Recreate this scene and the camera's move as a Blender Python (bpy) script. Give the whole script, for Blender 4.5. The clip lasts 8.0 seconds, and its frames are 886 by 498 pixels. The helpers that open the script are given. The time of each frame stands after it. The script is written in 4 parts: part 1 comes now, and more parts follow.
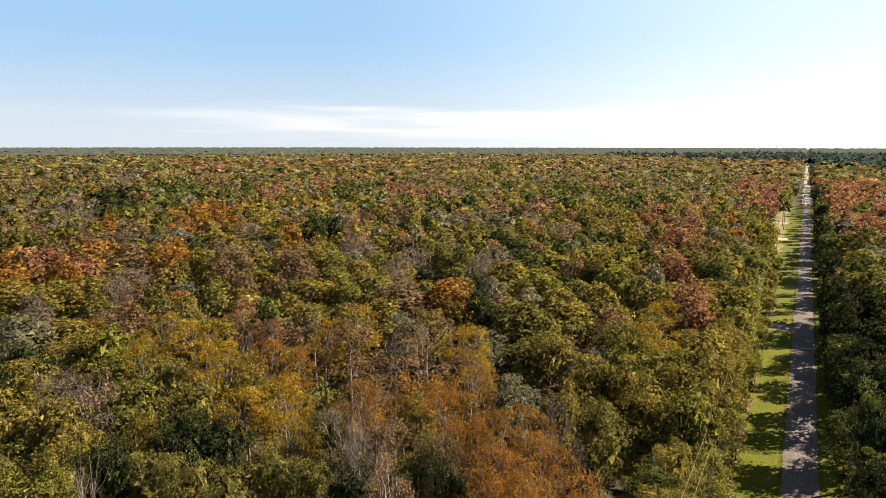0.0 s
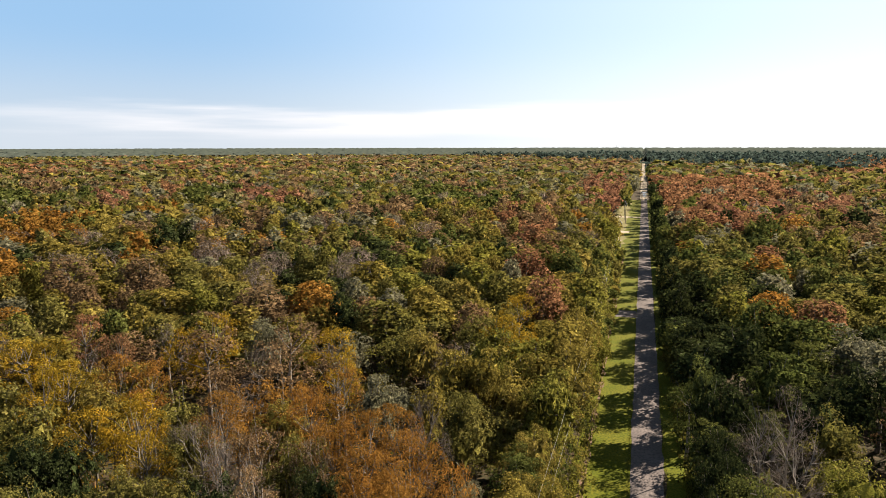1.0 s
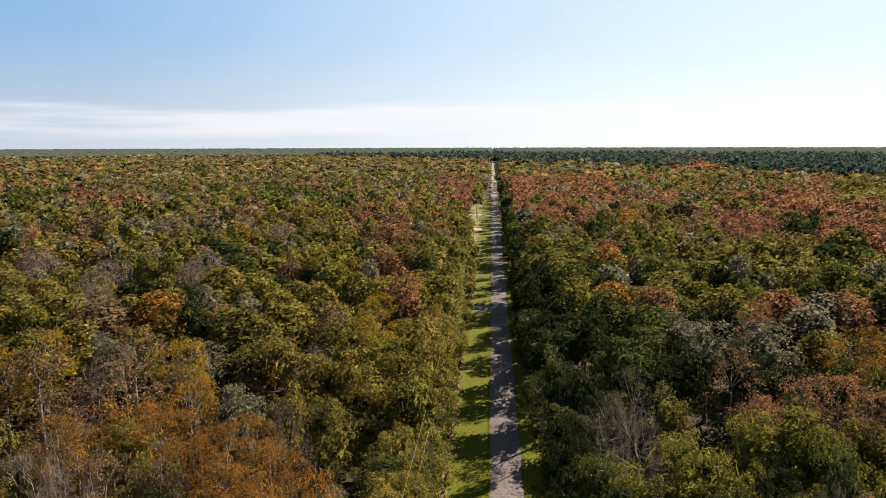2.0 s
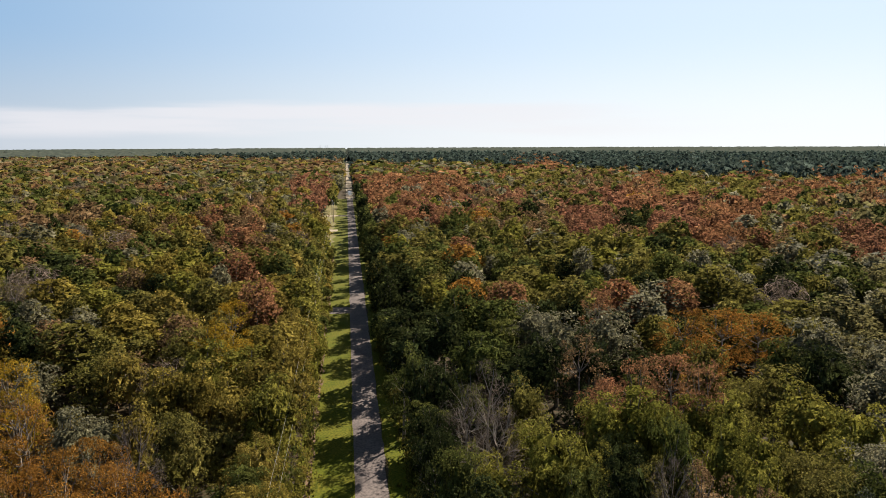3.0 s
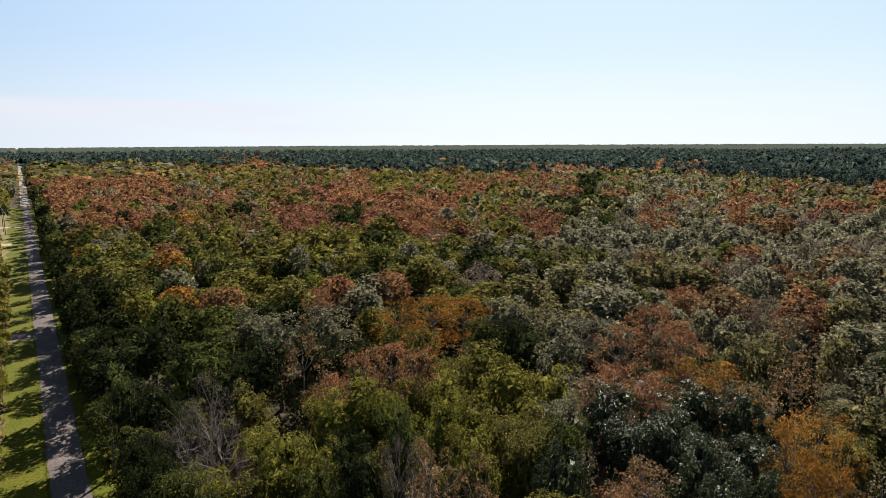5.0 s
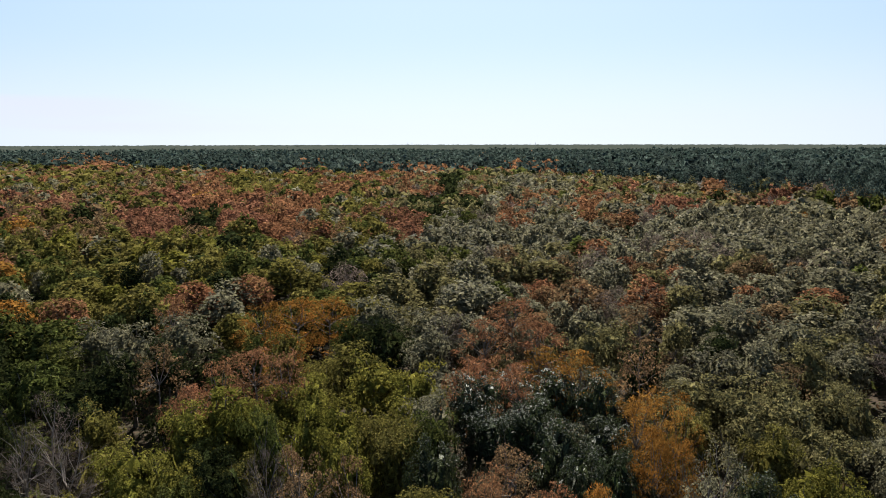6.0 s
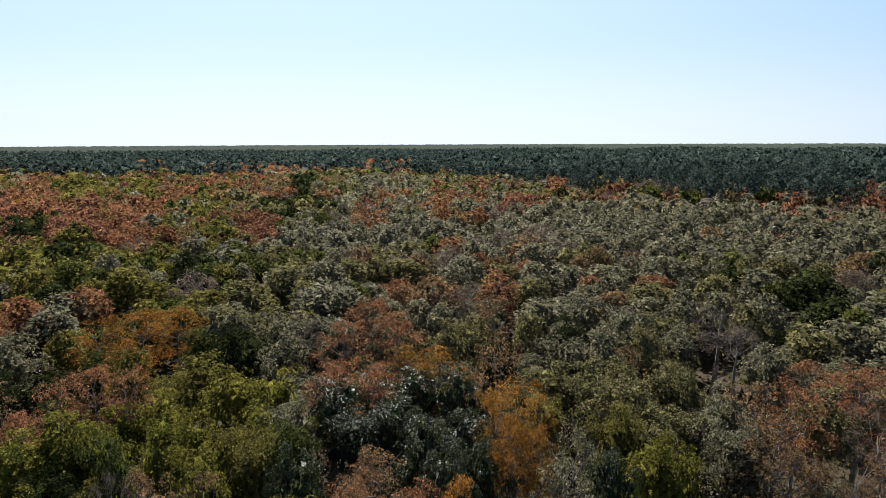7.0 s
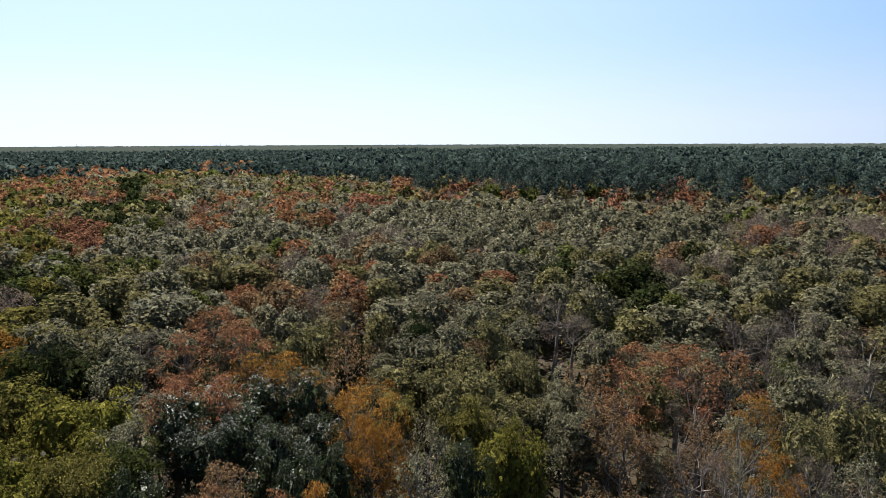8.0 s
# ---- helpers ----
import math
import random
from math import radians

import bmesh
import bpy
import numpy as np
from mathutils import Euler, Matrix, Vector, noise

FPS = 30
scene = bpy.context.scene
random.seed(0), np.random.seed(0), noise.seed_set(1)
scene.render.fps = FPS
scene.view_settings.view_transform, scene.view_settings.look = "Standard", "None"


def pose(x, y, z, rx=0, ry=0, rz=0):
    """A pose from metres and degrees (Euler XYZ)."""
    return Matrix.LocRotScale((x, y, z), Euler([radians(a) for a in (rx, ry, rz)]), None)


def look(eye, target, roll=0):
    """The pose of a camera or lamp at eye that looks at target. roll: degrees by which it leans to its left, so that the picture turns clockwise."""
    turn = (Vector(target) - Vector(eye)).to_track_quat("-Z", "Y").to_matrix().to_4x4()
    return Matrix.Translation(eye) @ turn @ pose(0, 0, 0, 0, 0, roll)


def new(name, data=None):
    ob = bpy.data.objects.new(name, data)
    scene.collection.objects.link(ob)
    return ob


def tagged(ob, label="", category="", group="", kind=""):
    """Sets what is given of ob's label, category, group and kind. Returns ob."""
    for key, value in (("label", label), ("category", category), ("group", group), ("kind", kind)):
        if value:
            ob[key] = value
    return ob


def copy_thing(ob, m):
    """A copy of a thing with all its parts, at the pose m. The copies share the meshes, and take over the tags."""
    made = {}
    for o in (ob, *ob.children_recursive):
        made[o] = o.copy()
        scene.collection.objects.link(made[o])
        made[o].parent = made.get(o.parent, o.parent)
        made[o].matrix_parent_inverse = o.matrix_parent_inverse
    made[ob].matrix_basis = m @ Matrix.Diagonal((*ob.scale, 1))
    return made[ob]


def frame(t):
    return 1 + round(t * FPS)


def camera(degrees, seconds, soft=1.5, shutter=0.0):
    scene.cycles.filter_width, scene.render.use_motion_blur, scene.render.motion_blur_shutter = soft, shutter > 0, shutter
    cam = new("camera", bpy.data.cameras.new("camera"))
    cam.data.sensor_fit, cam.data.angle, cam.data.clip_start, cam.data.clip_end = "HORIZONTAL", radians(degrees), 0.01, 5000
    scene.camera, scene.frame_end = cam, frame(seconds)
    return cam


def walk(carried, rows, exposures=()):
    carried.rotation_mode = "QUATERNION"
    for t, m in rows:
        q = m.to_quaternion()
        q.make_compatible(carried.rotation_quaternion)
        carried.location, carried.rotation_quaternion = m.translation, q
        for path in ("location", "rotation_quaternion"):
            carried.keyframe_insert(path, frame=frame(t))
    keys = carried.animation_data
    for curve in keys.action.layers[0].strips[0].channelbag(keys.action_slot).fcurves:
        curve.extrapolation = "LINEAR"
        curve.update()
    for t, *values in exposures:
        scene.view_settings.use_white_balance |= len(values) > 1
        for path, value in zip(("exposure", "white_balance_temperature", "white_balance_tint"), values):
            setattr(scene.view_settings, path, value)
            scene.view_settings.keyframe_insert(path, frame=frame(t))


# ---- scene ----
EYE = 38.0
cam = camera(65.63, 8.0, soft=0.55)
walk(cam, [
    (0.0, pose(0, 0, EYE, 81.31, -0.07, 27.70)),
    (0.5, pose(0, 0, EYE, 81.33, 0.03, 21.92)),
    (1.0, pose(0, 0, EYE, 81.34, 0.08, 16.09)),
    (1.5, pose(0, 0, EYE, 81.34, 0.11, 10.10)),
    (3.0, pose(0, 0, EYE, 81.33, 0.17, -7.97)),
    (3.5, pose(0, 0, EYE, 81.29, 0.29, -13.91)),
    (4.0, pose(0, 0, EYE, 81.26, 0.33, -19.87)),
    (4.5, pose(0, 0, EYE, 81.22, 0.35, -25.70)),
    (6.0, pose(0, 0, EYE, 81.13, 0.07, -42.96)),
    (6.5, pose(0, 0, EYE, 81.12, 0.19, -48.53)),
    (7.0, pose(0, 0, EYE, 81.12, 0.20, -55.06)),
    (7.5, pose(0, 0, EYE, 81.12, 0.28, -60.71)),
    (8.0, pose(0, 0, EYE, 81.13, 0.22, -67.86)),
], exposures=[(0.0, 1.9, 6900, 10), (1.5, 1.68, 6620, 10), (3.5, 1.38, 6400, 10), (4.5, 1.38, 6250, 10), (6.0, 1.38, 5900, 10), (8.0, 1.5, 5700, 10)])

# ---- world and sun ----
SUN_AZ, SUN_EL = 43.0, 34.0     # clockwise from the road's direction (+y), above the horizon
world = bpy.data.worlds.new("sky")
scene.world = world
world.use_nodes = True
wn, wl = world.node_tree.nodes, world.node_tree.links
sky = wn.new("ShaderNodeTexSky")
sky.sky_type = "NISHITA"
sky.sun_disc = False
sky.sun_elevation, sky.sun_rotation = radians(SUN_EL), radians(SUN_AZ)
sky.altitude = 0
sky.air_density, sky.dust_density, sky.ozone_density = 1.0, 0.3, 2.0
coord = wn.new("ShaderNodeTexCoord")
split = wn.new("ShaderNodeSeparateXYZ")
wl.new(coord.outputs["Generated"], split.inputs[0])


def world_range(socket, a0, a1, b0, b1):
    r = wn.new("ShaderNodeMapRange")
    r.interpolation_type = "SMOOTHSTEP"
    for k, v in enumerate((a0, a1, b0, b1), 1):
        r.inputs[k].default_value = v
    wl.new(socket, r.inputs[0])
    return r.outputs[0]


def world_mix(fac, a, b):
    x = wn.new("ShaderNodeMix")
    x.data_type = "RGBA"
    wl.new(fac, x.inputs[0])
    wl.new(a, x.inputs[6])
    x.inputs[7].default_value = (*b, 1)
    return x.outputs[2]


# pale haze low in the sky, thin streaks of high cloud in it
vivid = wn.new("ShaderNodeHueSaturation")
vivid.inputs["Saturation"].default_value, vivid.inputs["Value"].default_value = 1.05, 0.75
wl.new(sky.outputs["Color"], vivid.inputs["Color"])
tint = wn.new("ShaderNodeMix")
tint.data_type, tint.blend_type = "RGBA", "MULTIPLY"
tint.inputs[0].default_value = 1.0
tint.inputs[7].default_value = (1.0, 1.0, 1.06, 1)
wl.new(vivid.outputs["Color"], tint.inputs[6])
toward = wn.new("ShaderNodeVectorMath")
toward.operation = "DOT_PRODUCT"
toward.inputs[1].default_value = (math.sin(radians(SUN_AZ)), math.cos(radians(SUN_AZ)), 0)
wl.new(coord.outputs["Generated"], toward.inputs[0])
near_sun = world_range(toward.outputs["Value"], 0.15, 1.15, 0.0, 1.0)


def by_bearing(away, near):
    x = wn.new("ShaderNodeMix")
    x.data_type = "RGBA"
    wl.new(near_sun, x.inputs[0])
    x.inputs[6].default_value, x.inputs[7].default_value = (*away, 1), (*near, 1)
    return x.outputs[2]


clear = wn.new("ShaderNodeMix")      # thin high haze evens out the glow round the sun
clear.data_type = "RGBA"
clear.inputs[0].default_value = 0.85
wl.new(tint.outputs[2], clear.inputs[6])
wl.new(by_bearing((1.95, 3.5, 5.5), (6.0, 7.0, 8.0)), clear.inputs[7])
deep = world_mix(world_range(split.outputs["Z"], 0.2, 0.7, 0.0, 0.75), clear.outputs[2], (0.30, 0.48, 0.82))
low_mix = wn.new("ShaderNodeMix")
low_mix.data_type = "RGBA"
wl.new(world_range(split.outputs["Z"], -0.02, 0.16, 0.95, 0.05), low_mix.inputs[0])
wl.new(deep, low_mix.inputs[6])
wl.new(by_bearing((3.9, 4.4, 5.0), (7.7, 7.9, 7.9)), low_mix.inputs[7])
low = low_mix.outputs[2]
flat = wn.new("ShaderNodeVectorMath")
flat.operation = "MULTIPLY"
flat.inputs[1].default_value = (2.0, 2.0, 30.0)
wl.new(coord.outputs["Generated"], flat.inputs[0])
streak = wn.new("ShaderNodeTexNoise")
streak.inputs["Scale"].default_value, streak.inputs["Detail"].default_value = 1.1, 5.0
wl.new(flat.outputs[0], streak.inputs["Vector"])


def world_math(operation, a, b):
    x = wn.new("ShaderNodeMath")
    x.operation = operation
    for k, v in enumerate((a, b)):
        if isinstance(v, bpy.types.NodeSocket):
            wl.new(v, x.inputs[k])
        else:
            x.inputs[k].default_value = v
    return x.outputs[0]


# the bank's upper edge wavers between two and four degrees up
lifted = world_math("ADD", split.outputs["Z"], world_math("MULTIPLY", streak.outputs["Fac"], -0.05))
bank = world_math("MULTIPLY", world_range(lifted, 0.018, 0.034, 1.0, 0.0), world_range(split.outputs["Z"], 0.004, 0.022, 0.25, 1.0))
wisps = world_math("MULTIPLY", bank, world_range(streak.outputs["Fac"], 0.36, 0.6, 0.15, 0.7))
bearing = wn.new("ShaderNodeVectorMath")
bearing.operation = "DOT_PRODUCT"
bearing.inputs[1].default_value = (math.sin(radians(-12)), math.cos(radians(-12)), 0)
wl.new(coord.outputs["Generated"], bearing.inputs[0])
wisps = world_math("MULTIPLY", wisps, world_range(bearing.outputs["Value"], 0.72, 0.95, 0.15, 1.0))
wl.new(world_mix(wisps, low, (6.8, 6.6, 6.8)), wn["Background"].inputs["Color"])
wn["Background"].inputs["Strength"].default_value = 0.05

sun_data = bpy.data.lights.new("sun", "SUN")
sun_data.energy, sun_data.angle, sun_data.color = 5.0, radians(0.55), (1.0, 0.90, 0.74)
sun = new("sun", sun_data)
to_sun = Vector((math.sin(radians(SUN_AZ)) * math.cos(radians(SUN_EL)),
                 math.cos(radians(SUN_AZ)) * math.cos(radians(SUN_EL)), math.sin(radians(SUN_EL))))
sun.matrix_world = look(to_sun * 300, (0, 0, 0))


# ---- materials ----
def nodes_of(name):
    m = bpy.data.materials.new(name)
    m.use_nodes = True
    n, l = m.node_tree.nodes, m.node_tree.links
    return m, n, l, n["Principled BSDF"], n["Material Output"]


def mixed(n, l, fac, a, b):
    """A colour mix: fac a socket or a number, a and b sockets or RGB triples."""
    x = n.new("ShaderNodeMix")
    x.data_type = "RGBA"
    for slot, v in ((0, fac), (6, a), (7, b)):
        if isinstance(v, bpy.types.NodeSocket):
            l.new(v, x.inputs[slot])
        else:
            x.inputs[slot].default_value = v if slot == 0 else (*v, 1)
    return x.outputs[2]


def noise_fac(n, l, scale, detail=4.0, lo=0.35, hi=0.65, vector=None):
    t = n.new("ShaderNodeTexNoise")
    t.inputs["Scale"].default_value, t.inputs["Detail"].default_value = scale, detail
    if vector is not None:
        l.new(vector, t.inputs["Vector"])
    r = n.new("ShaderNodeMapRange")
    r.inputs[1].default_value, r.inputs[2].default_value = lo, hi
    l.new(t.outputs["Fac"], r.inputs[0])
    return r.outputs[0]


def foliage(name, a, b, c, gloss=0.6, through_light=0.38, sheen=0.0):
    """Leaves: a the common colour, b its variation from tree to tree, c the odd leaf."""
    m, n, l, p, out = nodes_of(name)
    g = n.new("ShaderNodeNewGeometry")
    grove = noise_fac(n, l, 0.13, 2.0, 0.38, 0.62, g.outputs["Position"])
    bough = noise_fac(n, l, 2.6, 3.0, 0.38, 0.62, g.outputs["Position"])
    col = mixed(n, l, grove, a, b)
    r = n.new("ShaderNodeMapRange")
    r.inputs[1].default_value, r.inputs[2].default_value = 0.62, 1.45
    l.new(g.outputs["Random Per Island"], r.inputs[0])
    col = mixed(n, l, r.outputs[0], col, c)
    dim = n.new("ShaderNodeHueSaturation")
    dim.inputs["Saturation"].default_value = 1.0
    v = n.new("ShaderNodeMapRange")
    v.inputs[3].default_value, v.inputs[4].default_value = 0.6, 1.4
    fine = noise_fac(n, l, 8.5, 2.0, 0.36, 0.64, g.outputs["Position"])
    both = n.new("ShaderNodeMath")
    both.operation = "MULTIPLY_ADD"
    both.inputs[1].default_value = 0.5
    l.new(bough, both.inputs[0])
    part_of = n.new("ShaderNodeMath")
    part_of.operation = "MULTIPLY"
    part_of.inputs[1].default_value = 0.5
    l.new(fine, part_of.inputs[0])
    l.new(part_of.outputs[0], both.inputs[2])
    l.new(both.outputs[0], v.inputs[0])
    again = n.new("ShaderNodeMath")          # a second chance value for each leaf
    again.operation = "MULTIPLY"
    again.inputs[1].default_value = 7.31
    l.new(g.outputs["Random Per Island"], again.inputs[0])
    turned = n.new("ShaderNodeMath")
    turned.operation = "FRACT"
    l.new(again.outputs[0], turned.inputs[0])
    own = n.new("ShaderNodeMapRange")
    own.inputs[3].default_value, own.inputs[4].default_value = 0.48, 1.52
    l.new(turned.outputs[0], own.inputs[0])
    crown = n.new("ShaderNodeMapRange")      # lighter and darker trees
    crown.inputs[3].default_value, crown.inputs[4].default_value = 0.8, 1.2
    l.new(noise_fac(n, l, 0.17, 1.0, 0.36, 0.64, g.outputs["Position"]), crown.inputs[0])
    toned = n.new("ShaderNodeMath")
    toned.operation = "MULTIPLY"
    l.new(v.outputs[0], toned.inputs[0])
    l.new(crown.outputs[0], toned.inputs[1])
    value = n.new("ShaderNodeMath")
    value.operation = "MULTIPLY"
    l.new(toned.outputs[0], value.inputs[0])
    l.new(own.outputs[0], value.inputs[1])
    bump = n.new("ShaderNodeBump")
    bump.inputs["Strength"].default_value, bump.inputs["Distance"].default_value = 0.8, 0.22
    l.new(both.outputs[0], bump.inputs["Height"])
    l.new(bump.outputs[0], p.inputs["Normal"])
    l.new(value.outputs[0], dim.inputs["Value"])
    l.new(col, dim.inputs["Color"])
    col = dim.outputs["Color"]
    l.new(col, p.inputs["Base Color"])
    p.inputs["Roughness"].default_value = gloss
    p.inputs["Specular IOR Level"].default_value = sheen
    t = n.new("ShaderNodeBsdfTranslucent")
    l.new(col, t.inputs["Color"])
    s = n.new("ShaderNodeMixShader")
    s.inputs[0].default_value = through_light
    l.new(p.outputs[0], s.inputs[1])
    l.new(t.outputs[0], s.inputs[2])
    l.new(s.outputs[0], out.inputs["Surface"])
    return m


LEAVES = {
    "olive": foliage("olive_leaves", (0.124, 0.112, 0.026), (0.149, 0.129, 0.034), (0.198, 0.163, 0.063)),
    "ochre": foliage("ochre_green_leaves", (0.166, 0.130, 0.026), (0.190, 0.146, 0.034), (0.241, 0.181, 0.055)),
    "green": foliage("green_leaves", (0.067, 0.081, 0.021), (0.090, 0.095, 0.024), (0.132, 0.130, 0.045)),
    "dark": foliage("glossy_dark_green_leaves", (0.030, 0.041, 0.016), (0.040, 0.049, 0.019), (0.080, 0.086, 0.05), 0.38, 0.3, 0.17),
    # deep green, darkened further to carry the shade beside the road
    "deep": foliage("deep_green_leaves", (0.026, 0.034, 0.012), (0.034, 0.041, 0.014), (0.061, 0.064, 0.030), 0.6, 0.22),
    "lime": foliage("yellow_green_leaves", (0.138, 0.134, 0.024), (0.158, 0.142, 0.028), (0.205, 0.175, 0.048)),
    # grey-green, its paleness partly painted sun sheen off waxy leaves
    "grey": foliage("grey_green_leaves", (0.150, 0.139, 0.082), (0.136, 0.127, 0.072), (0.259, 0.229, 0.165), 0.6, 0.45, 0.015),
    "sage": foliage("dull_sage_green_leaves", (0.142, 0.127, 0.052), (0.160, 0.142, 0.060), (0.215, 0.185, 0.102)),
    "gold": foliage("golden_leaves", (0.275, 0.166, 0.016), (0.225, 0.156, 0.020), (0.30, 0.150, 0.020)),
    "orange": foliage("orange_leaves", (0.245, 0.112, 0.024), (0.230, 0.120, 0.027), (0.28, 0.150, 0.034)),
    "rust": foliage("rust_red_leaves", (0.216, 0.097, 0.051), (0.221, 0.117, 0.056), (0.248, 0.140, 0.069)),
    "red": foliage("red_leaves", (0.209, 0.090, 0.055), (0.196, 0.103, 0.057), (0.259, 0.134, 0.081)),
    "brown": foliage("brown_leaves", (0.176, 0.108, 0.055), (0.163, 0.110, 0.057), (0.242, 0.149, 0.075)),
    "twig": foliage("bare_twigs", (0.165, 0.125, 0.100), (0.145, 0.115, 0.092), (0.23, 0.185, 0.16), 0.8, 0.2, 0.0),
    # needles slightly paled and blued: distance haze put into the colour
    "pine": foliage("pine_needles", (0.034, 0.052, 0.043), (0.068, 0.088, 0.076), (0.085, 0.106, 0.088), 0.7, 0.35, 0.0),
}


def bark_material(name, a, b):
    m, n, l, p, out = nodes_of(name)
    g = n.new("ShaderNodeNewGeometry")
    k = n.new("ShaderNodeVectorMath")
    k.operation = "MULTIPLY"
    k.inputs[1].default_value = (9, 9, 1.6)
    l.new(g.outputs["Position"], k.inputs[0])
    f = noise_fac(n, l, 1.0, 5.0, 0.35, 0.7, k.outputs[0])
    l.new(mixed(n, l, f, a, b), p.inputs["Base Color"])
    p.inputs["Roughness"].default_value = 0.9
    bump = n.new("ShaderNodeBump")
    bump.inputs["Strength"].default_value = 0.5
    l.new(f, bump.inputs["Height"])
    l.new(bump.outputs[0], p.inputs["Normal"])
    return m


BARK = bark_material("grey_bark", (0.06, 0.05, 0.04), (0.20, 0.17, 0.14))
PALE_BARK = bark_material("pale_bark", (0.105, 0.085, 0.068), (0.23, 0.19, 0.16))
PINE_BARK = bark_material("pine_bark", (0.10, 0.06, 0.04), (0.22, 0.14, 0.10))
POLE_WOOD = bark_material("weathered_pole_wood", (0.10, 0.08, 0.06), (0.20, 0.17, 0.14))


def ground_material(name, a, b, c, scale, rough=0.95, bump_strength=0.4):
    m, n, l, p, out = nodes_of(name)
    g = n.new("ShaderNodeNewGeometry")
    big = noise_fac(n, l, scale, 3.0, 0.4, 0.6, g.outputs["Position"])
    fine = noise_fac(n, l, scale * 14, 5.0, 0.4, 0.66, g.outputs["Position"])
    l.new(mixed(n, l, fine, mixed(n, l, big, a, b), c), p.inputs["Base Color"])
    p.inputs["Roughness"].default_value = rough
    p.inputs["Specular IOR Level"].default_value = 0.1
    bump = n.new("ShaderNodeBump")
    bump.inputs["Strength"].default_value = bump_strength
    l.new(fine, bump.inputs["Height"])
    l.new(bump.outputs[0], p.inputs["Normal"])
    return m


LITTER = ground_material("leaf_litter", (0.034, 0.025, 0.015), (0.025, 0.026, 0.011), (0.07, 0.045, 0.025), 0.12)
GRASS = ground_material("mown_grass", (0.088, 0.094, 0.004), (0.115, 0.104, 0.008), (0.042, 0.054, 0.003), 0.25, 0.95, 0.8)
ROAD = ground_material("worn_asphalt", (0.118, 0.096, 0.092), (0.155, 0.126, 0.118), (0.08, 0.067, 0.064), 0.22, 0.85, 0.15)
DRY_GRASS = ground_material("dry_grass", (0.15, 0.125, 0.05), (0.19, 0.155, 0.075), (0.10, 0.095, 0.03), 0.3)
DIRT = ground_material("ditch_earth", (0.13, 0.075, 0.05), (0.10, 0.07, 0.04), (0.17, 0.11, 0.07), 0.4)
SAND = ground_material("pale_sand", (0.30, 0.24, 0.18), (0.24, 0.195, 0.145), (0.36, 0.30, 0.23), 0.3)
METAL, _n, _l, _p, _o = nodes_of("grey_metal")
_p.inputs["Base Color"].default_value, _p.inputs["Metallic"].default_value, _p.inputs["Roughness"].default_value = (0.22, 0.22, 0.22, 1), 0.4, 0.55
WIRE, _n, _l, _p, _o = nodes_of("bright_aluminium_wire")
_p.inputs["Base Color"].default_value, _p.inputs["Metallic"].default_value, _p.inputs["Roughness"].default_value = (0.30, 0.28, 0.24, 1), 0.0, 0.6


# ---- mesh tools ----
def mesh_of(name, verts, faces, materials, index=None, normals=None):
    """verts (n, 3); faces: one array (m, k) of equal polygons."""
    verts, faces = np.asarray(verts, np.float32), np.asarray(faces, np.int32)
    me = bpy.data.meshes.new(name)
    me.vertices.add(len(verts))
    me.vertices.foreach_set("co", verts.ravel())
    k = faces.shape[1]
    me.loops.add(faces.size)
    me.loops.foreach_set("vertex_index", faces.ravel())
    me.polygons.add(len(faces))
    me.polygons.foreach_set("loop_start", np.arange(0, faces.size, k, dtype=np.int32))
    for m in materials:
        me.materials.append(m)
    if index is not None:
        me.polygons.foreach_set("material_index", np.asarray(index, np.int32))
    me.update(calc_edges=True)
    if normals is not None:
        a = me.attributes.new("custom_normal", "FLOAT_VECTOR", "POINT")
        a.data.foreach_set("vector", np.asarray(normals, np.float32).ravel())
    return me


def part(name, me, parent, label=""):
    ob = new(name, me)
    ob.parent = parent
    return tagged(ob, label)


def unit(v):
    return v / np.maximum(np.linalg.norm(v, axis=-1, keepdims=True), 1e-9)


def tube(path, radii, sides):
    """Rings of a tapered tube along a path: verts, quads."""
    path = np.asarray(path, float)
    d = unit(np.gradient(path, axis=0))
    ref = np.where(np.abs(d[:, 2:3]) > 0.9, [[1.0, 0, 0]], [[0, 0, 1.0]])
    a = unit(np.cross(d, ref))
    b = np.cross(d, a)
    ang = np.linspace(0, 2 * math.pi, sides, endpoint=False)
    v = path[:, None] + np.asarray(radii)[:, None, None] * (np.cos(ang)[None, :, None] * a[:, None] + np.sin(ang)[None, :, None] * b[:, None])
    f = []
    for i in range(len(path) - 1):
        for j in range(sides):
            k = (j + 1) % sides
            f.append((i * sides + j, i * sides + k, (i + 1) * sides + k, (i + 1) * sides + j))
    return v.reshape(-1, 3), np.array(f)


def joined(pieces):
    vs, fs, o = [], [], 0
    for v, f in pieces:
        vs.append(v), fs.append(f + o)
        o += len(v)
    return np.concatenate(vs), np.concatenate(fs)


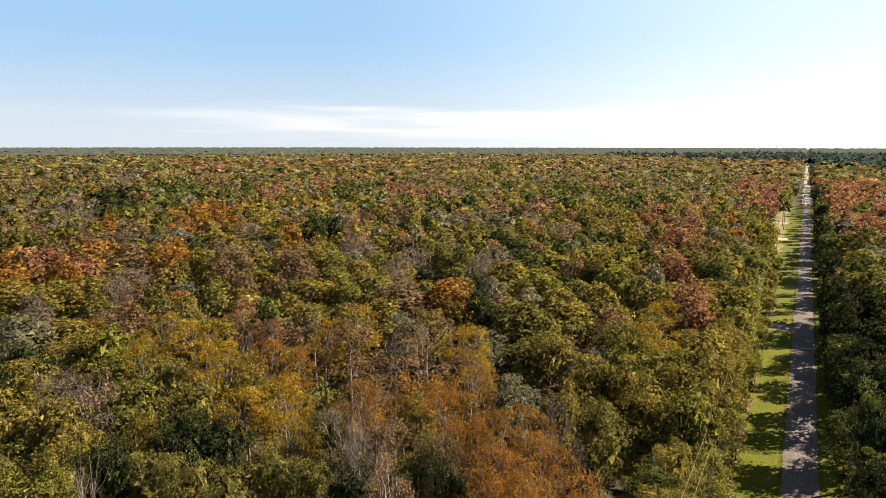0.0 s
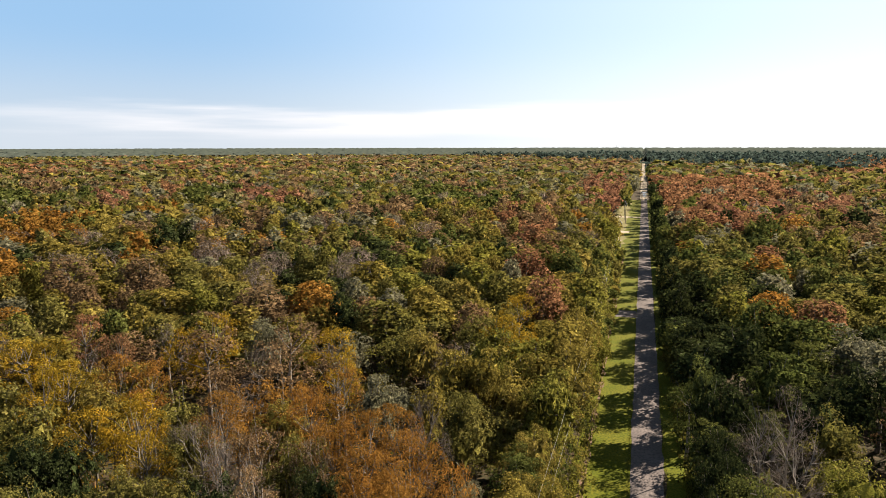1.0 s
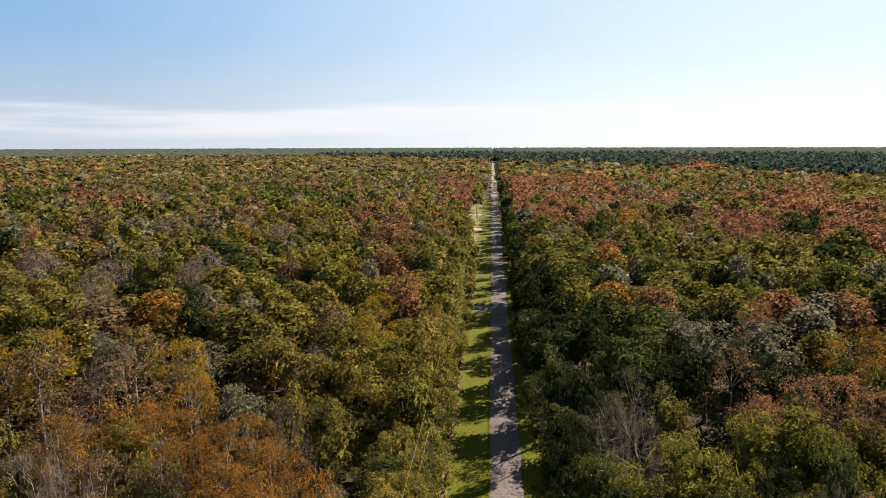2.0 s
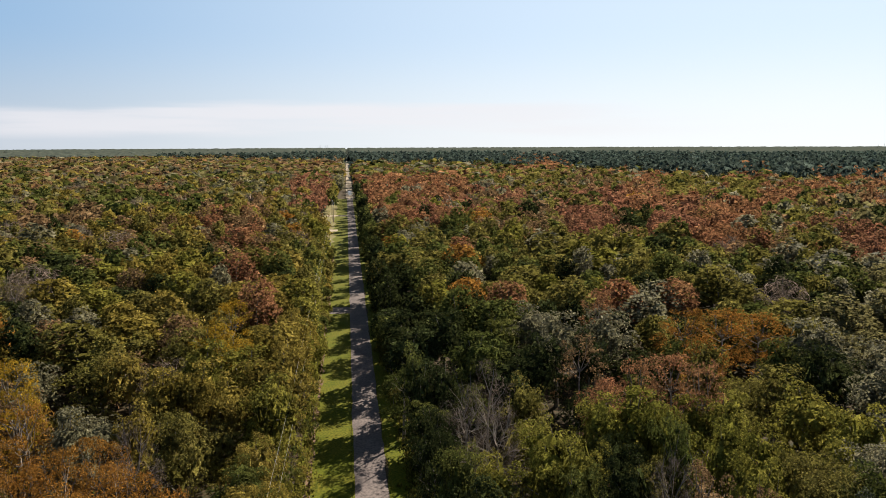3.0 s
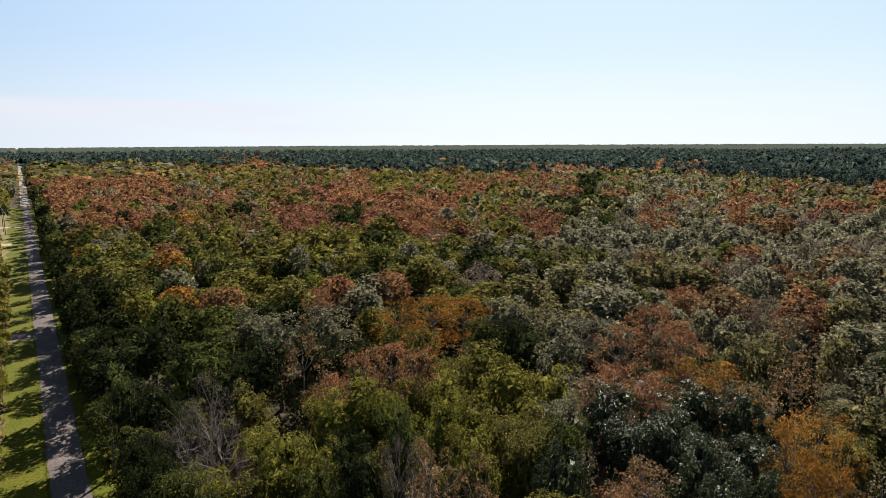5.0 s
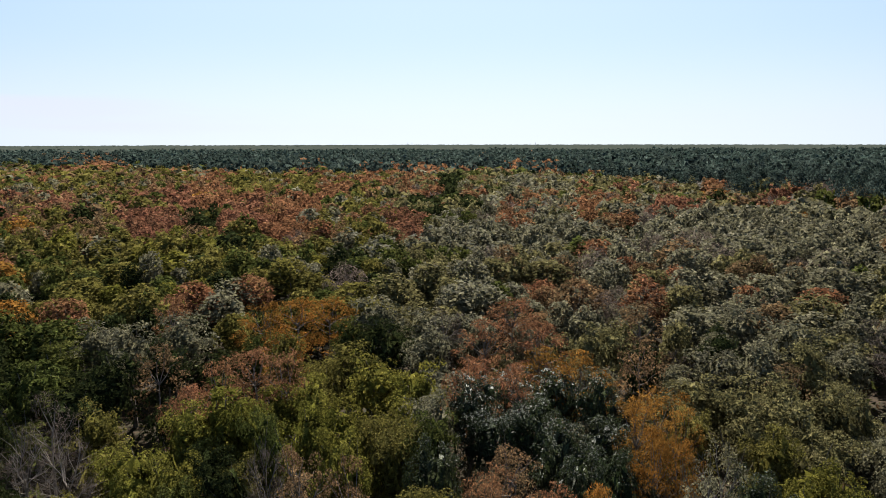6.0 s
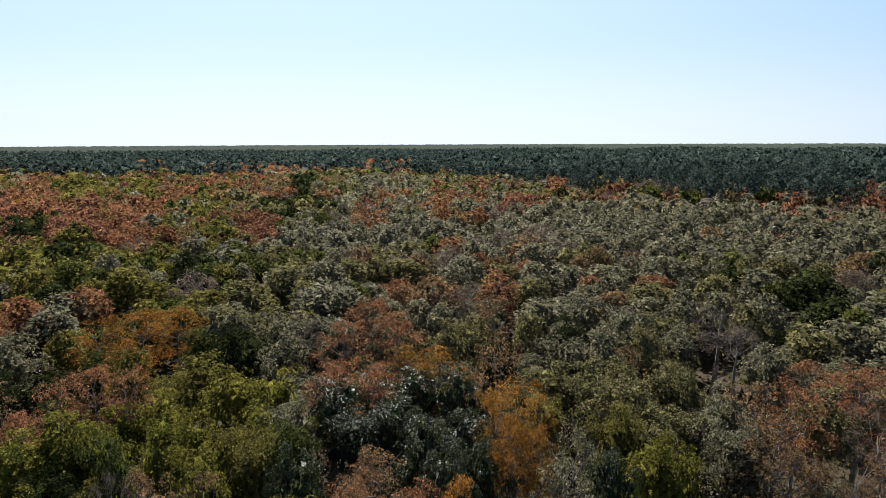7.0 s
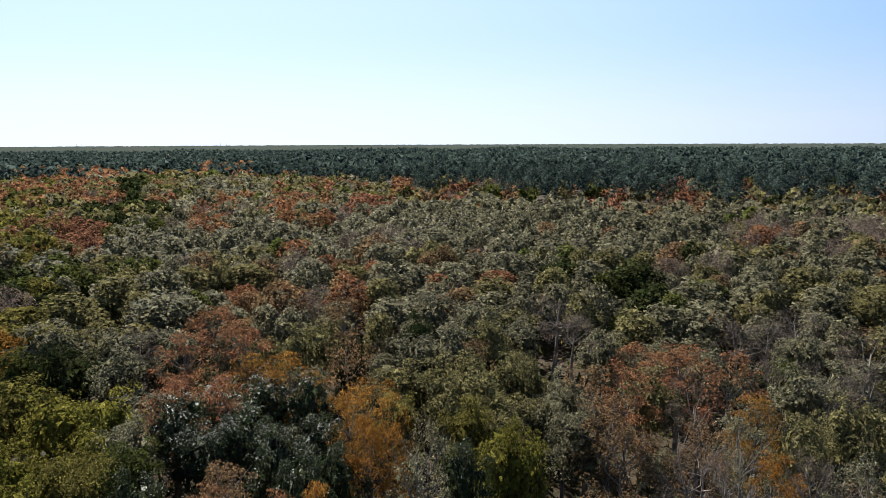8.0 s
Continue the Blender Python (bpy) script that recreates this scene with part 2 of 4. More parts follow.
# ---- tree shapes: height 14 m and crown radius 3.2 m before scaling ----
SHAPES = {
    # lobes: boughs, n: clumps on each; base, top, rad: the crown; lobe, clump: their relative sizes; long, wide: of a leaf
    "round": dict(lobes=12, n=8, base=3.0, top=14.0, rad=3.2, lobe=0.46, clump=0.40, squash=1.0, long=1.0, wide=0.8, wild=0.8),
    "tall": dict(lobes=11, n=5, base=4.0, top=14.0, rad=2.5, lobe=0.46, clump=0.45, squash=0.9, long=1.0, wide=0.8, wild=0.8),
    "feather": dict(lobes=26, n=6, base=3.2, top=14.0, rad=3.0, lobe=0.34, clump=0.46, squash=0.75, long=1.5, wide=0.45, wild=0.95),
    "sparse": dict(lobes=13, n=5, base=4.0, top=14.0, rad=2.8, lobe=0.44, clump=0.40, squash=0.9, long=1.0, wide=0.75, wild=0.9),
    "bare": dict(lobes=14, n=3, base=3.5, top=14.0, rad=2.7, lobe=0.42, clump=0.6, squash=1.0, long=4.5, wide=0.15, wild=0.5),
    "pine": dict(lobes=12, n=4, base=6.5, top=14.0, rad=2.2, lobe=0.44, clump=0.5, squash=0.75, long=1.0, wide=0.8, wild=0.8),
    "shrub": dict(lobes=5, n=4, base=0.4, top=3.0, rad=1.7, lobe=0.5, clump=0.5, squash=0.8, long=1.0, wide=0.8, wild=0.8),
}
LODS = {0: (5000, 0.172), 1: (2250, 0.26)}
# far crowns: sprays of leaves, boughs, and how much of the crown's surface the sprays cover
SHELLS = {2: (1450, 24, 0.68), 3: (470, 16, 0.72), 4: (140, 10, 0.78), 5: (15, 4, 1.05)}


def ball(level):
    bm = bmesh.new()
    bmesh.ops.create_icosphere(bm, subdivisions=level, radius=1.0)
    v, f = np.array([q.co[:] for q in bm.verts]), np.array([[q.index for q in t.verts] for t in bm.faces])
    bm.free()
    return v, f


HEART, BOUGH = ball(3), ball(1)


def heart_of(shape, c, size, r):
    """Dense ragged leaf sprays added inside a near crown and its boughs to block light: triangles and normals."""
    s = SHAPES[shape]
    centre = np.array([0, 0, s["base"] * 0.45 + s["top"] * 0.55])
    lumps = [(centre, np.array([s["rad"] * 0.56, s["rad"] * 0.56, (s["top"] - s["base"]) * 0.33]), HEART)]
    lumps += [(c[i], np.full(3, size[i] * 0.5), BOUGH) for i in range(1, int(s["lobes"] * 0.75))]
    tri, soft = [], []
    for centre, radius, (v, f) in lumps:
        t = v[f[v[f].mean(1)[:, 2] > -0.3]]
        t = t * (1 + r.normal(size=(len(t), 1, 1)) * 0.14)
        mid = t.mean(1, keepdims=True)
        t = mid + (t - mid) * 1.1 + r.normal(size=t.shape) * 0.06
        tri.append(centre + t * radius)
        soft.append(np.repeat(unit(unit(mid) + r.normal(size=mid.shape) * 0.5), 3, 1))
    return np.concatenate(tri), np.concatenate(soft)


def shell_of(shape, lod, r):
    """A crown farther off: overlapping sprays of leaves over rounded boughs, triangles and normals."""
    s = SHAPES[shape]
    count, lobes, cover = SHELLS[lod]
    if shape in ("bare", "sparse"):
        cover *= 0.75
    tall = s["top"] - s["base"]
    axes = np.array([s["rad"], s["rad"], min(tall * 0.5, s["rad"] * 1.75)])
    mid = np.array([0, 0, s["top"] - axes[2]])
    if shape == "pine":
        axes = np.array([s["rad"], s["rad"], tall * 0.5])
        mid = np.array([0, 0, s["top"] - axes[2]])
        lobes = int(lobes * 0.8)
    i = np.arange(lobes) + 0.5
    h = 1 - 1.45 * i / lobes
    turn = i * 2.39996 + r.uniform(0, 6.28) + r.normal(size=lobes) * 0.4
    w = np.sqrt(1 - h * h)
    size = s["rad"] * (0.40 if lod < 4 else 0.50 if lod == 4 else 0.62) * r.uniform(0.75, 1.3, lobes)
    if shape == "pine":
        size *= 0.85
    c = mid + np.stack([np.cos(turn) * w, np.sin(turn) * w, h], 1) * (axes - 0.8 * size[:, None]) * r.uniform(0.82, 1.16, (lobes, 1))
    k = r.choice(lobes, count * 8, p=size ** 2 / (size ** 2).sum())
    d = unit(r.normal(size=(len(k), 3)))
    p = c[k] + d * size[k][:, None] * r.uniform(0.62, 1.08, (len(k), 1)) * [1, 1, 1.4]
    inside = (np.linalg.norm((p[:, None] - c[None]) / [1, 1, 1.4], axis=2) < 0.6 * size[None]).sum(1) > (np.linalg.norm((p - c[k]) / [1, 1, 1.4], axis=1) < 0.6 * size[k])
    low = p[:, 2] < s["top"] - (1.8 if lod < 3 else 1.3) * axes[2]
    good = np.where(~(inside | low | (d[:, 2] < -0.35)))[0]
    area = 4 * math.pi * (size ** 2).sum() * len(good) / len(k)
    good = good[:count]
    p, d, k = p[good], d[good], k[good]
    out = unit((p - mid) / axes)
    nrm = unit((0.55 * d + 0.6 * out + 0.6 * r.normal(size=p.shape)) * [1, 1, 1 if lod < 4 else 0.45])
    along = unit(r.normal(size=p.shape) + ([0, 0, 1.6] if shape == "bare" else [0, 0, 0]))
    a = unit(along - nrm * (along * nrm).sum(1, keepdims=True))
    b = np.cross(nrm, a)
    z = math.sqrt(2.0 * area * cover / max(len(p), 1)) * r.uniform(0.55, 1.3, len(p))[:, None]
    la, lb = (2.4 * z, 0.16 * z) if shape == "bare" else (1.05 * z, 1.0 * z)
    skew = r.uniform(-0.3, 0.3, (len(p), 1))
    tri = np.stack([p + 0.6 * la * a + skew * lb * b, p - 0.4 * la * a + 0.5 * lb * b, p - 0.4 * la * a - 0.5 * lb * b], 1)
    bend = 0.5 * d + 0.6 * out + [0, 0, 0.15] if shape == "pine" else 0.3 * d + 0.35 * out + [0, 0, 0.65]
    soft = np.repeat(unit(bend + 0.5 * r.normal(size=p.shape))[:, None], 3, 1)
    flip = (np.cross(tri[:, 1] - tri[:, 0], tri[:, 2] - tri[:, 0]) * soft[:, 0]).sum(1) < 0
    tri[flip] = tri[flip][:, ::-1]
    return tri, c, size, soft


def clumps_of(shape, r):
    """Boughs round the crown, each a cluster of leaf clumps: centres and radii."""
    s = SHAPES[shape]
    mid, half = (s["base"] + s["top"]) / 2, (s["top"] - s["base"]) / 2
    squat = min(half, s["rad"] * 1.15)
    lobes = s["lobes"]
    i = np.arange(lobes) + 0.5
    h = 1 - 1.5 * i / lobes
    turn = i * 2.39996 + r.uniform(0, 6.28) + r.normal(size=lobes) * 0.35
    w = np.sqrt(np.clip(1 - h * h, 0, 1))
    if shape == "feather":
        w = np.clip(w, 0.12, 1)
    size = s["rad"] * s["lobe"] * r.uniform(0.65, 1.3, lobes)
    reach = (s["rad"] - 0.5 * size) * r.uniform(0.75, 1.22, lobes)
    low = h * np.where(h < 0, half, half - 0.35 * size)
    c = np.stack([np.cos(turn) * w * reach, np.sin(turn) * w * reach, mid + low + r.normal(size=lobes) * 0.12 * squat], 1)
    out_c, out_s = [c], [size * 0.72]
    for k in range(lobes):
        d = unit(r.normal(size=(s["n"], 3)) + [0, 0, 0.3])
        q = c[k] + d * size[k] * r.uniform(0.65, 1.05, (s["n"], 1)) * [1, 1, s["squash"]]
        out_c.append(q)
        out_s.append(size[k] * s["clump"] * r.uniform(0.6, 1.35, s["n"]))
    c, size = np.concatenate(out_c), np.concatenate(out_s)
    c[:, 2] = np.clip(c[:, 2], s["base"] * 0.8, s["top"] - 0.25 * size)
    return c, size


def leaves_of(shape, lod, r):
    """Triangles (n, 3, 3) of a crown, and its clumps."""
    if lod > 1:
        return shell_of(shape, lod, r)
    s = SHAPES[shape]
    c, size = clumps_of(shape, r)
    count, leaf = LODS[lod]
    if shape == "shrub":
        count = count // 9
    if shape in ("bare", "sparse"):
        count = int(count * 0.62)
    if shape == "bare":
        leaf *= 0.55
    if shape == "feather":
        count, leaf = int(count * 1.2), leaf * 0.84
    weight = size ** 2
    weight[:s["lobes"]] *= 0.4
    weight /= weight.sum()
    k = r.choice(len(c), count * 2, p=weight)
    d = unit(r.normal(size=(len(k), 3)))
    d[:, 2] = np.where(d[:, 2] < -0.75, -d[:, 2], d[:, 2])
    rr = size[k] * r.uniform(0.55, 1.08, len(k)) ** 0.6
    p = c[k] + d * rr[:, None] * [1, 1, s["squash"]]
    # drop the leaves that lie deep in the crown
    mid = np.array([0, 0, (s["base"] + s["top"]) / 2])
    half = np.array([s["rad"], s["rad"], (s["top"] - s["base"]) / 2])
    depth = np.linalg.norm((p - mid) / half, axis=1)
    keep = np.argsort(-(0.45 * depth + r.uniform(0, 1, len(k))))[:count]
    p, d, k = p[keep], d[keep], k[keep]
    out = unit((p - mid) / half)
    lobe = np.where(k < s["lobes"], k, (k - s["lobes"]) // s["n"])
    puff = unit(p - c[lobe])
    nrm = unit(0.45 * d + 0.5 * puff + 0.35 * out + [0, 0, 0.1] + s["wild"] * r.normal(size=p.shape) * (0.8, 0.6)[lod])
    if shape in ("feather", "pine", "bare"):
        along = unit(0.9 * out + 0.5 * d + 0.5 * r.normal(size=p.shape) + [0, 0, -0.15 if shape == "feather" else 0.45])
    else:
        along = unit(r.normal(size=p.shape))
    a = unit(along - nrm * (along * nrm).sum(1, keepdims=True))
    b = np.cross(nrm, a)
    z = leaf * r.uniform(0.6, 1.35, len(p))[:, None]
    la, lb = s["long"] * z, s["wide"] * z
    tri = np.stack([p + 0.62 * la * a, p - 0.38 * la * a + 0.55 * lb * b, p - 0.38 * la * a - 0.55 * lb * b], 1)
    soft = np.repeat(unit(np.cross(tri[:, 1] - tri[:, 0], tri[:, 2] - tri[:, 0]))[:, None], 3, 1)
    if shape not in ("bare", "sparse", "pine", "feather", "shrub"):
        # inner mass added to stop light leaking through and darken the gaps
        lumps, bends = heart_of(shape, c, size, r)
        tri, soft = np.concatenate([tri, lumps]), np.concatenate([soft, bends])
    return tri, c, size, soft


def wood_of(shape, c, size, lod, r):
    """Trunk and limbs: verts, quads."""
    s = SHAPES[shape]
    top = s["top"] * (0.93 if shape == "pine" else 0.72)
    sway = r.normal(size=2) * 0.25
    zz = np.linspace(0, top, 6)
    path = np.stack([sway[0] * np.sin(zz / top * 3), sway[1] * np.sin(zz / top * 2.4), zz], 1)
    foot = 0.24 if shape != "shrub" else 0.07
    rad = np.array([1.25, 0.95, 0.8, 0.62, 0.42, 0.14]) * foot
    pieces = [tube(path, rad, 7 if lod == 0 else 5)]
    boughs = s["lobes"] if lod == 0 else s["lobes"] // 2 if lod == 1 else 2
    for i in range(boughs):
        start = max(c[i][2] - np.linalg.norm(c[i][:2]) * r.uniform(0.5, 1.0), s["base"] * 0.5)
        start = min(start, top * 0.96)
        f = start / top * 5
        j = min(int(f), 4)
        p0 = path[j] + (path[j + 1] - path[j]) * (f - j)
        p3 = c[i] + unit(c[i] - p0) * size[i] * 0.7
        p1 = p0 * 0.6 + p3 * 0.4 + [0, 0, -0.25] + r.normal(size=3) * 0.2
        p2 = p0 * 0.25 + p3 * 0.75 + r.normal(size=3) * 0.18
        t0 = 0.03 if shape == "shrub" else 0.06 if shape in ("feather", "bare") else 0.08
        pieces.append(tube([p0, p1, p2, p3], [t0, t0 * 0.7, t0 * 0.45, 0.012], 4))
        if shape in ("bare", "sparse", "feather") and lod == 0:
            for _ in range(6 if shape == "bare" else 2 if shape == "sparse" else 0):
                q = p1 + (p2 - p1) * r.uniform()
                e = p3 + r.normal(size=3) * size[i] * 0.9 + [0, 0, size[i] * 0.4]
                pieces.append(tube([q, (q + e) / 2 + r.normal(size=3) * 0.1, e], [t0 * 0.45, t0 * 0.3, 0.01], 3))
    return joined(pieces)


VARIANTS = {0: 5, 1: 4, 2: 5, 3: 6, 4: 6, 5: 8}
shape_cache, tree_cache = {}, {}


def shape_data(shape, lod, v):
    key = (shape, lod, v)
    if key not in shape_cache:
        r = np.random.default_rng(sum(map(ord, shape)) * 100 + lod * 10 + v)
        tri, c, size, soft = leaves_of(shape, lod, r)
        wood = wood_of(shape, c, size, lod, r) if lod < 3 else None
        shape_cache[key] = (tri, wood, soft)
    return shape_cache[key]


def tree_meshes(shape, lod, v, colour):
    key = (shape, lod, v, colour)
    if key not in tree_cache:
        tri, wood, soft = shape_data(shape, lod, v)
        bark = PINE_BARK if shape == "pine" else PALE_BARK if shape in ("bare", "sparse") else BARK
        if (shape, lod, v) not in tree_cache:
            tree_cache[(shape, lod, v)] = mesh_of(shape + "_trunk", wood[0], wood[1], [bark])
        crown = mesh_of(shape + "_crown", tri.reshape(-1, 3), np.arange(len(tri) * 3).reshape(-1, 3), [LEAVES[colour]], None, soft)
        tree_cache[key] = (tree_cache[(shape, lod, v)], crown)
    return tree_cache[key]


NAMES = {"round": "broadleaf_tree", "tall": "slender_tree", "feather": "cypress_tree", "sparse": "maple_tree",
         "bare": "bare_tree", "pine": "pine_tree", "shrub": "shrub"}
WORDS = {"ochre": "yellowish ochre-green", "deep": "deep green", "olive": "olive-green", "green": "mid-green", "dark": "glossy dark green", "lime": "yellow-green", "sage": "dull sage-green", "grey": "sheen-paled grey-green",
         "gold": "golden yellow", "orange": "burnt orange", "rust": "rust-red", "red": "dull red", "brown": "thin brown",
         "twig": "leafless grey", "pine": "dark needled"}
FORM = {"round": "tree with a broad rounded crown in the wood", "tall": "tree with a narrow leafy crown in the wood",
        "feather": "swamp cypress with feathery autumn foliage", "sparse": "tree with a thin open crown among its neighbours",
        "bare": "tree with fine upright branches and twigs", "pine": "pine with a tall bare trunk", "shrub": "low bush at the edge of the wood"}
planted = []
far_trees = []
turns = random.Random(11)


def plant(shape, colour, x, y, height, radius, single=True):
    """One tree, as a thing of its own near the lookout, as part of the far woods beyond."""
    d = math.hypot(x, y)
    if shape == "feather":
        height, radius = height * 0.93, radius * 0.88
    if x > 60 and x > 0.8 * y:      # the duller wood in the east
        colour = {"olive": "sage", "lime": "sage"}.get(colour, colour)
    planted.append((x, y, radius))
    s = SHAPES[shape]
    sz, sr = height / s["top"], radius / s["rad"]
    lod = 0 if d < 66 else 1 if d < 108 else 2 if d < 160 else 3 if d < 270 else 4 if d < 560 else 5
    if d > 100 and not single:
        lod = max(lod, 2)
    if shape == "pine" and d < 460:
        lod = min(lod, 3)
    v, turn = turns.randrange(VARIANTS[lod]), turns.uniform(0, 6.283)
    if lod > 2 or d > 100 and not single:
        far_trees.append((shape, colour, lod, v, turn, x, y, sz, sr))
        return
    trunk, crown = tree_meshes(shape, lod, v, colour)
    root = new("oak_tree" if shape == "round" and colour in ("dark", "grey", "deep") else NAMES[shape])
    root.empty_display_size = 0.5
    root.matrix_basis = Matrix.Translation((x, y, 0)) @ Matrix.Rotation(turn, 4, "Z") @ Matrix.Diagonal((sr, sr, sz, 1))
    part("trunk", trunk, root)
    part("crown", crown, root)
    tagged(root, WORDS[colour] + " " + FORM[shape], "bush" if shape == "shrub" else "tree", "trees of the wood" if shape != "shrub" else "roadside bushes")


# ---- ground, road and verge ----
def strip(name, material, x0, x1, y0, y1, z, nx, ny, wobble=0.0, crown_height=0.0, label="", kind="structure", category="ground"):
    r = np.random.default_rng(len(name))
    ys = y0 + (y1 - y0) * np.linspace(0, 1, ny) ** 2
    u = np.linspace(0, 1, nx)
    e0, e1 = r.normal(size=ny) * wobble, r.normal(size=ny) * wobble
    X = (x0 + e0)[:, None] * (1 - u) + (x1 + e1)[:, None] * u
    Z = z + crown_height * (1 - (2 * u - 1) ** 2)[None] + np.zeros((ny, 1))
    V = np.stack([X, np.repeat(ys[:, None], nx, 1), Z], -1).reshape(-1, 3)
    i = (np.arange(ny - 1)[:, None] * nx + np.arange(nx - 1)).ravel()
    F = np.stack([i, i + 1, i + nx + 1, i + nx], 1)
    return tagged(new(name, mesh_of(name, V, F, [material])), label, category, "", kind)


def disc(name, material, radius, z):
    ang = np.linspace(0, 2 * math.pi, 96, endpoint=False)
    rs = np.array([0.01, 60, 150, 400, 1000, 2500, radius])
    V = np.stack([rs[:, None] * np.cos(ang), rs[:, None] * np.sin(ang), np.full((len(rs), 96), z)], -1).reshape(-1, 3)
    F = [(i * 96 + j, i * 96 + (j + 1) % 96, (i + 1) * 96 + (j + 1) % 96, (i + 1) * 96 + j) for i in range(len(rs) - 1) for j in range(96)]
    return new(name, mesh_of(name, V, F, [material]))


tagged(disc("ground", LITTER, 4990, 0.0), "flat forest floor of brown leaf litter", "ground", "", "structure")
strip("verge_left", GRASS, -6.6, 0.4, -60, 490, 0.02, 8, 180, 0.18, 0.0, "sunlit mown grass verge beside the road")
strip("verge_right", GRASS, 3.8, 7.6, -60, 490, 0.02, 6, 180, 0.18, 0.0, "shaded grass verge along the trees")
strip("road", ROAD, 0.05, 3.85, -60, 492, 0.03, 7, 260, 0.06, 0.06, "narrow straight worn grey asphalt road", "structure", "road")

strip("sandy_road", SAND, -0.6, 4.6, 490, 4500, 0.036, 7, 160, 0.3, 0.06, "pale sandy road running on through the pines", "structure", "road")

# ---- the wood ----
PINE_EDGE = [(-60, 2400), (-41, 2300), (-20, 1950), (-9, 1400), (-1, 1130), (9, 970), (19, 840), (24, 660), (31, 615), (49, 630),
             (59, 500), (65, 400), (69, 360), (72, 320), (78, 295), (85, 295), (95, 307), (101, 345)]


def pine_edge(az):
    return float(np.interp(az, [p[0] for p in PINE_EDGE], [p[1] for p in PINE_EDGE]))


groves = []


def grove(a0, a1, d0, d1, shape, colour, share):
    groves.append((a0, a1, d0, d1, shape, colour, share))


# groves: bearing from and to, distance from and to, tree, share
grove(-49.5, -43.6, 222, 294, "sparse", "orange", 0.80)
grove(-55.4, -53.3, 232, 266, "sparse", "orange", 0.80)
grove(-38.3, -37.0, 406, 497, "sparse", "orange", 0.80)
grove(-60.9, -55.2, 152, 198, "sparse", "orange", 0.50)
grove(-58.8, -58.0, 240, 288, "sparse", "red", 0.80)
grove(-30.5, -27.7, 317, 372, "sparse", "red", 0.80)
grove(-32.8, -30.5, 343, 492, "sparse", "red", 0.70)
grove(-42.8, -40.6, 351, 422, "sparse", "red", 0.70)
grove(-4.9, -1.2, 319, 605, "sparse", "red", 0.75)
grove(-5.9, -5.0, 353, 420, "sparse", "red", 0.80)
grove(-54.9, -51.8, 280, 435, "round", "deep", 0.80)
grove(-39.1, -36.4, 197, 253, "round", "deep", 0.60)
grove(-25.1, -19.9, 251, 300, "round", "deep", 0.60)
grove(-34.0, -31.7, 219, 280, "round", "deep", 0.40)
grove(-18.6, -17.7, 1063, 3293, "round", "deep", 0.50)
grove(-51.4, -46.7, 307, 451, "round", "green", 0.70)
grove(-45.6, -43.0, 356, 458, "round", "green", 0.70)
grove(-36.8, -32.6, 344, 444, "round", "green", 0.70)
grove(-18.6, -11.4, 301, 455, "round", "green", 0.60)
grove(-58.2, -54.0, 247, 373, "bare", "twig", 0.75)
grove(-53.5, -51.9, 422, 674, "bare", "twig", 0.60)
grove(-60.6, -58.6, 247, 378, "bare", "twig", 0.30)
grove(-52.0, -49.6, 189, 236, "bare", "twig", 0.50)
grove(-47.5, -41.9, 172, 212, "bare", "twig", 0.40)
grove(-26.9, -23.6, 211, 267, "bare", "twig", 0.35)
grove(-47.5, -45.2, 432, 648, "sparse", "brown", 0.70)
grove(-32.1, -30.3, 211, 293, "sparse", "brown", 0.60)
grove(-29.5, -27.2, 342, 690, "sparse", "brown", 0.60)
grove(-23.7, -18.5, 258, 345, "sparse", "brown", 0.70)
grove(-11.7, -6.6, 184, 326, "sparse", "brown", 0.60)
grove(-60.4, -49.3, 459, 763, "sparse", "brown", 0.25)
# brown and fewer: the far haze is put into the choice of colour
grove(-27.9, -0.3, 688, 1739, "sparse", "brown", 0.35)
grove(-49.3, -28.8, 700, 1259, "sparse", "rust", 0.30)
grove(-11.3, -7.0, 196, 296, "sparse", "rust", 0.50)
grove(0.8, 10.0, 330, 598, "sparse", "rust", 0.85)
grove(1.7, 9.0, 234, 349, "sparse", "rust", 0.60)
grove(20.8, 26.5, 288, 421, "sparse", "rust", 0.75)
grove(27.9, 32.5, 200, 314, "sparse", "rust", 0.80)
grove(30.6, 33.2, 449, 924, "sparse", "rust", 0.60)
grove(32.6, 35.5, 329, 435, "sparse", "rust", 0.70)
grove(24.0, 32.8, 328, 414, "sparse", "rust", 0.40)
grove(10.0, 14.7, 255, 422, "sparse", "red", 0.60)
grove(18.0, 21.7, 208, 297, "sparse", "red", 0.85)
grove(25.9, 28.5, 214, 320, "sparse", "red", 0.75)
grove(4.4, 10.0, 248, 367, "sparse", "red", 0.40)
grove(10.0, 18.0, 207, 361, "sparse", "brown", 0.45)
grove(13.8, 21.7, 360, 680, "sparse", "brown", 0.30)
grove(13.5, 18.2, 713, 1783, "sparse", "orange", 0.60)
grove(7.2, 10.0, 415, 696, "sparse", "orange", 0.40)
grove(8.5, 11.4, 224, 263, "sparse", "orange", 0.60)
grove(2.2, 4.3, 176, 199, "sparse", "orange", 0.60)
grove(11.9, 18.0, 384, 683, "round", "olive", 0.50)
grove(25.8, 32.8, 367, 563, "round", "olive", 0.60)
grove(32.3, 35.1, 332, 420, "sparse", "rust", 0.80)
grove(36.1, 43.0, 353, 777, "sparse", "rust", 0.60)
grove(48.1, 52.6, 605, 883, "sparse", "rust", 0.80)
grove(50.0, 52.8, 304, 380, "sparse", "rust", 0.70)
grove(53.8, 58.3, 218, 355, "sparse", "rust", 0.75)
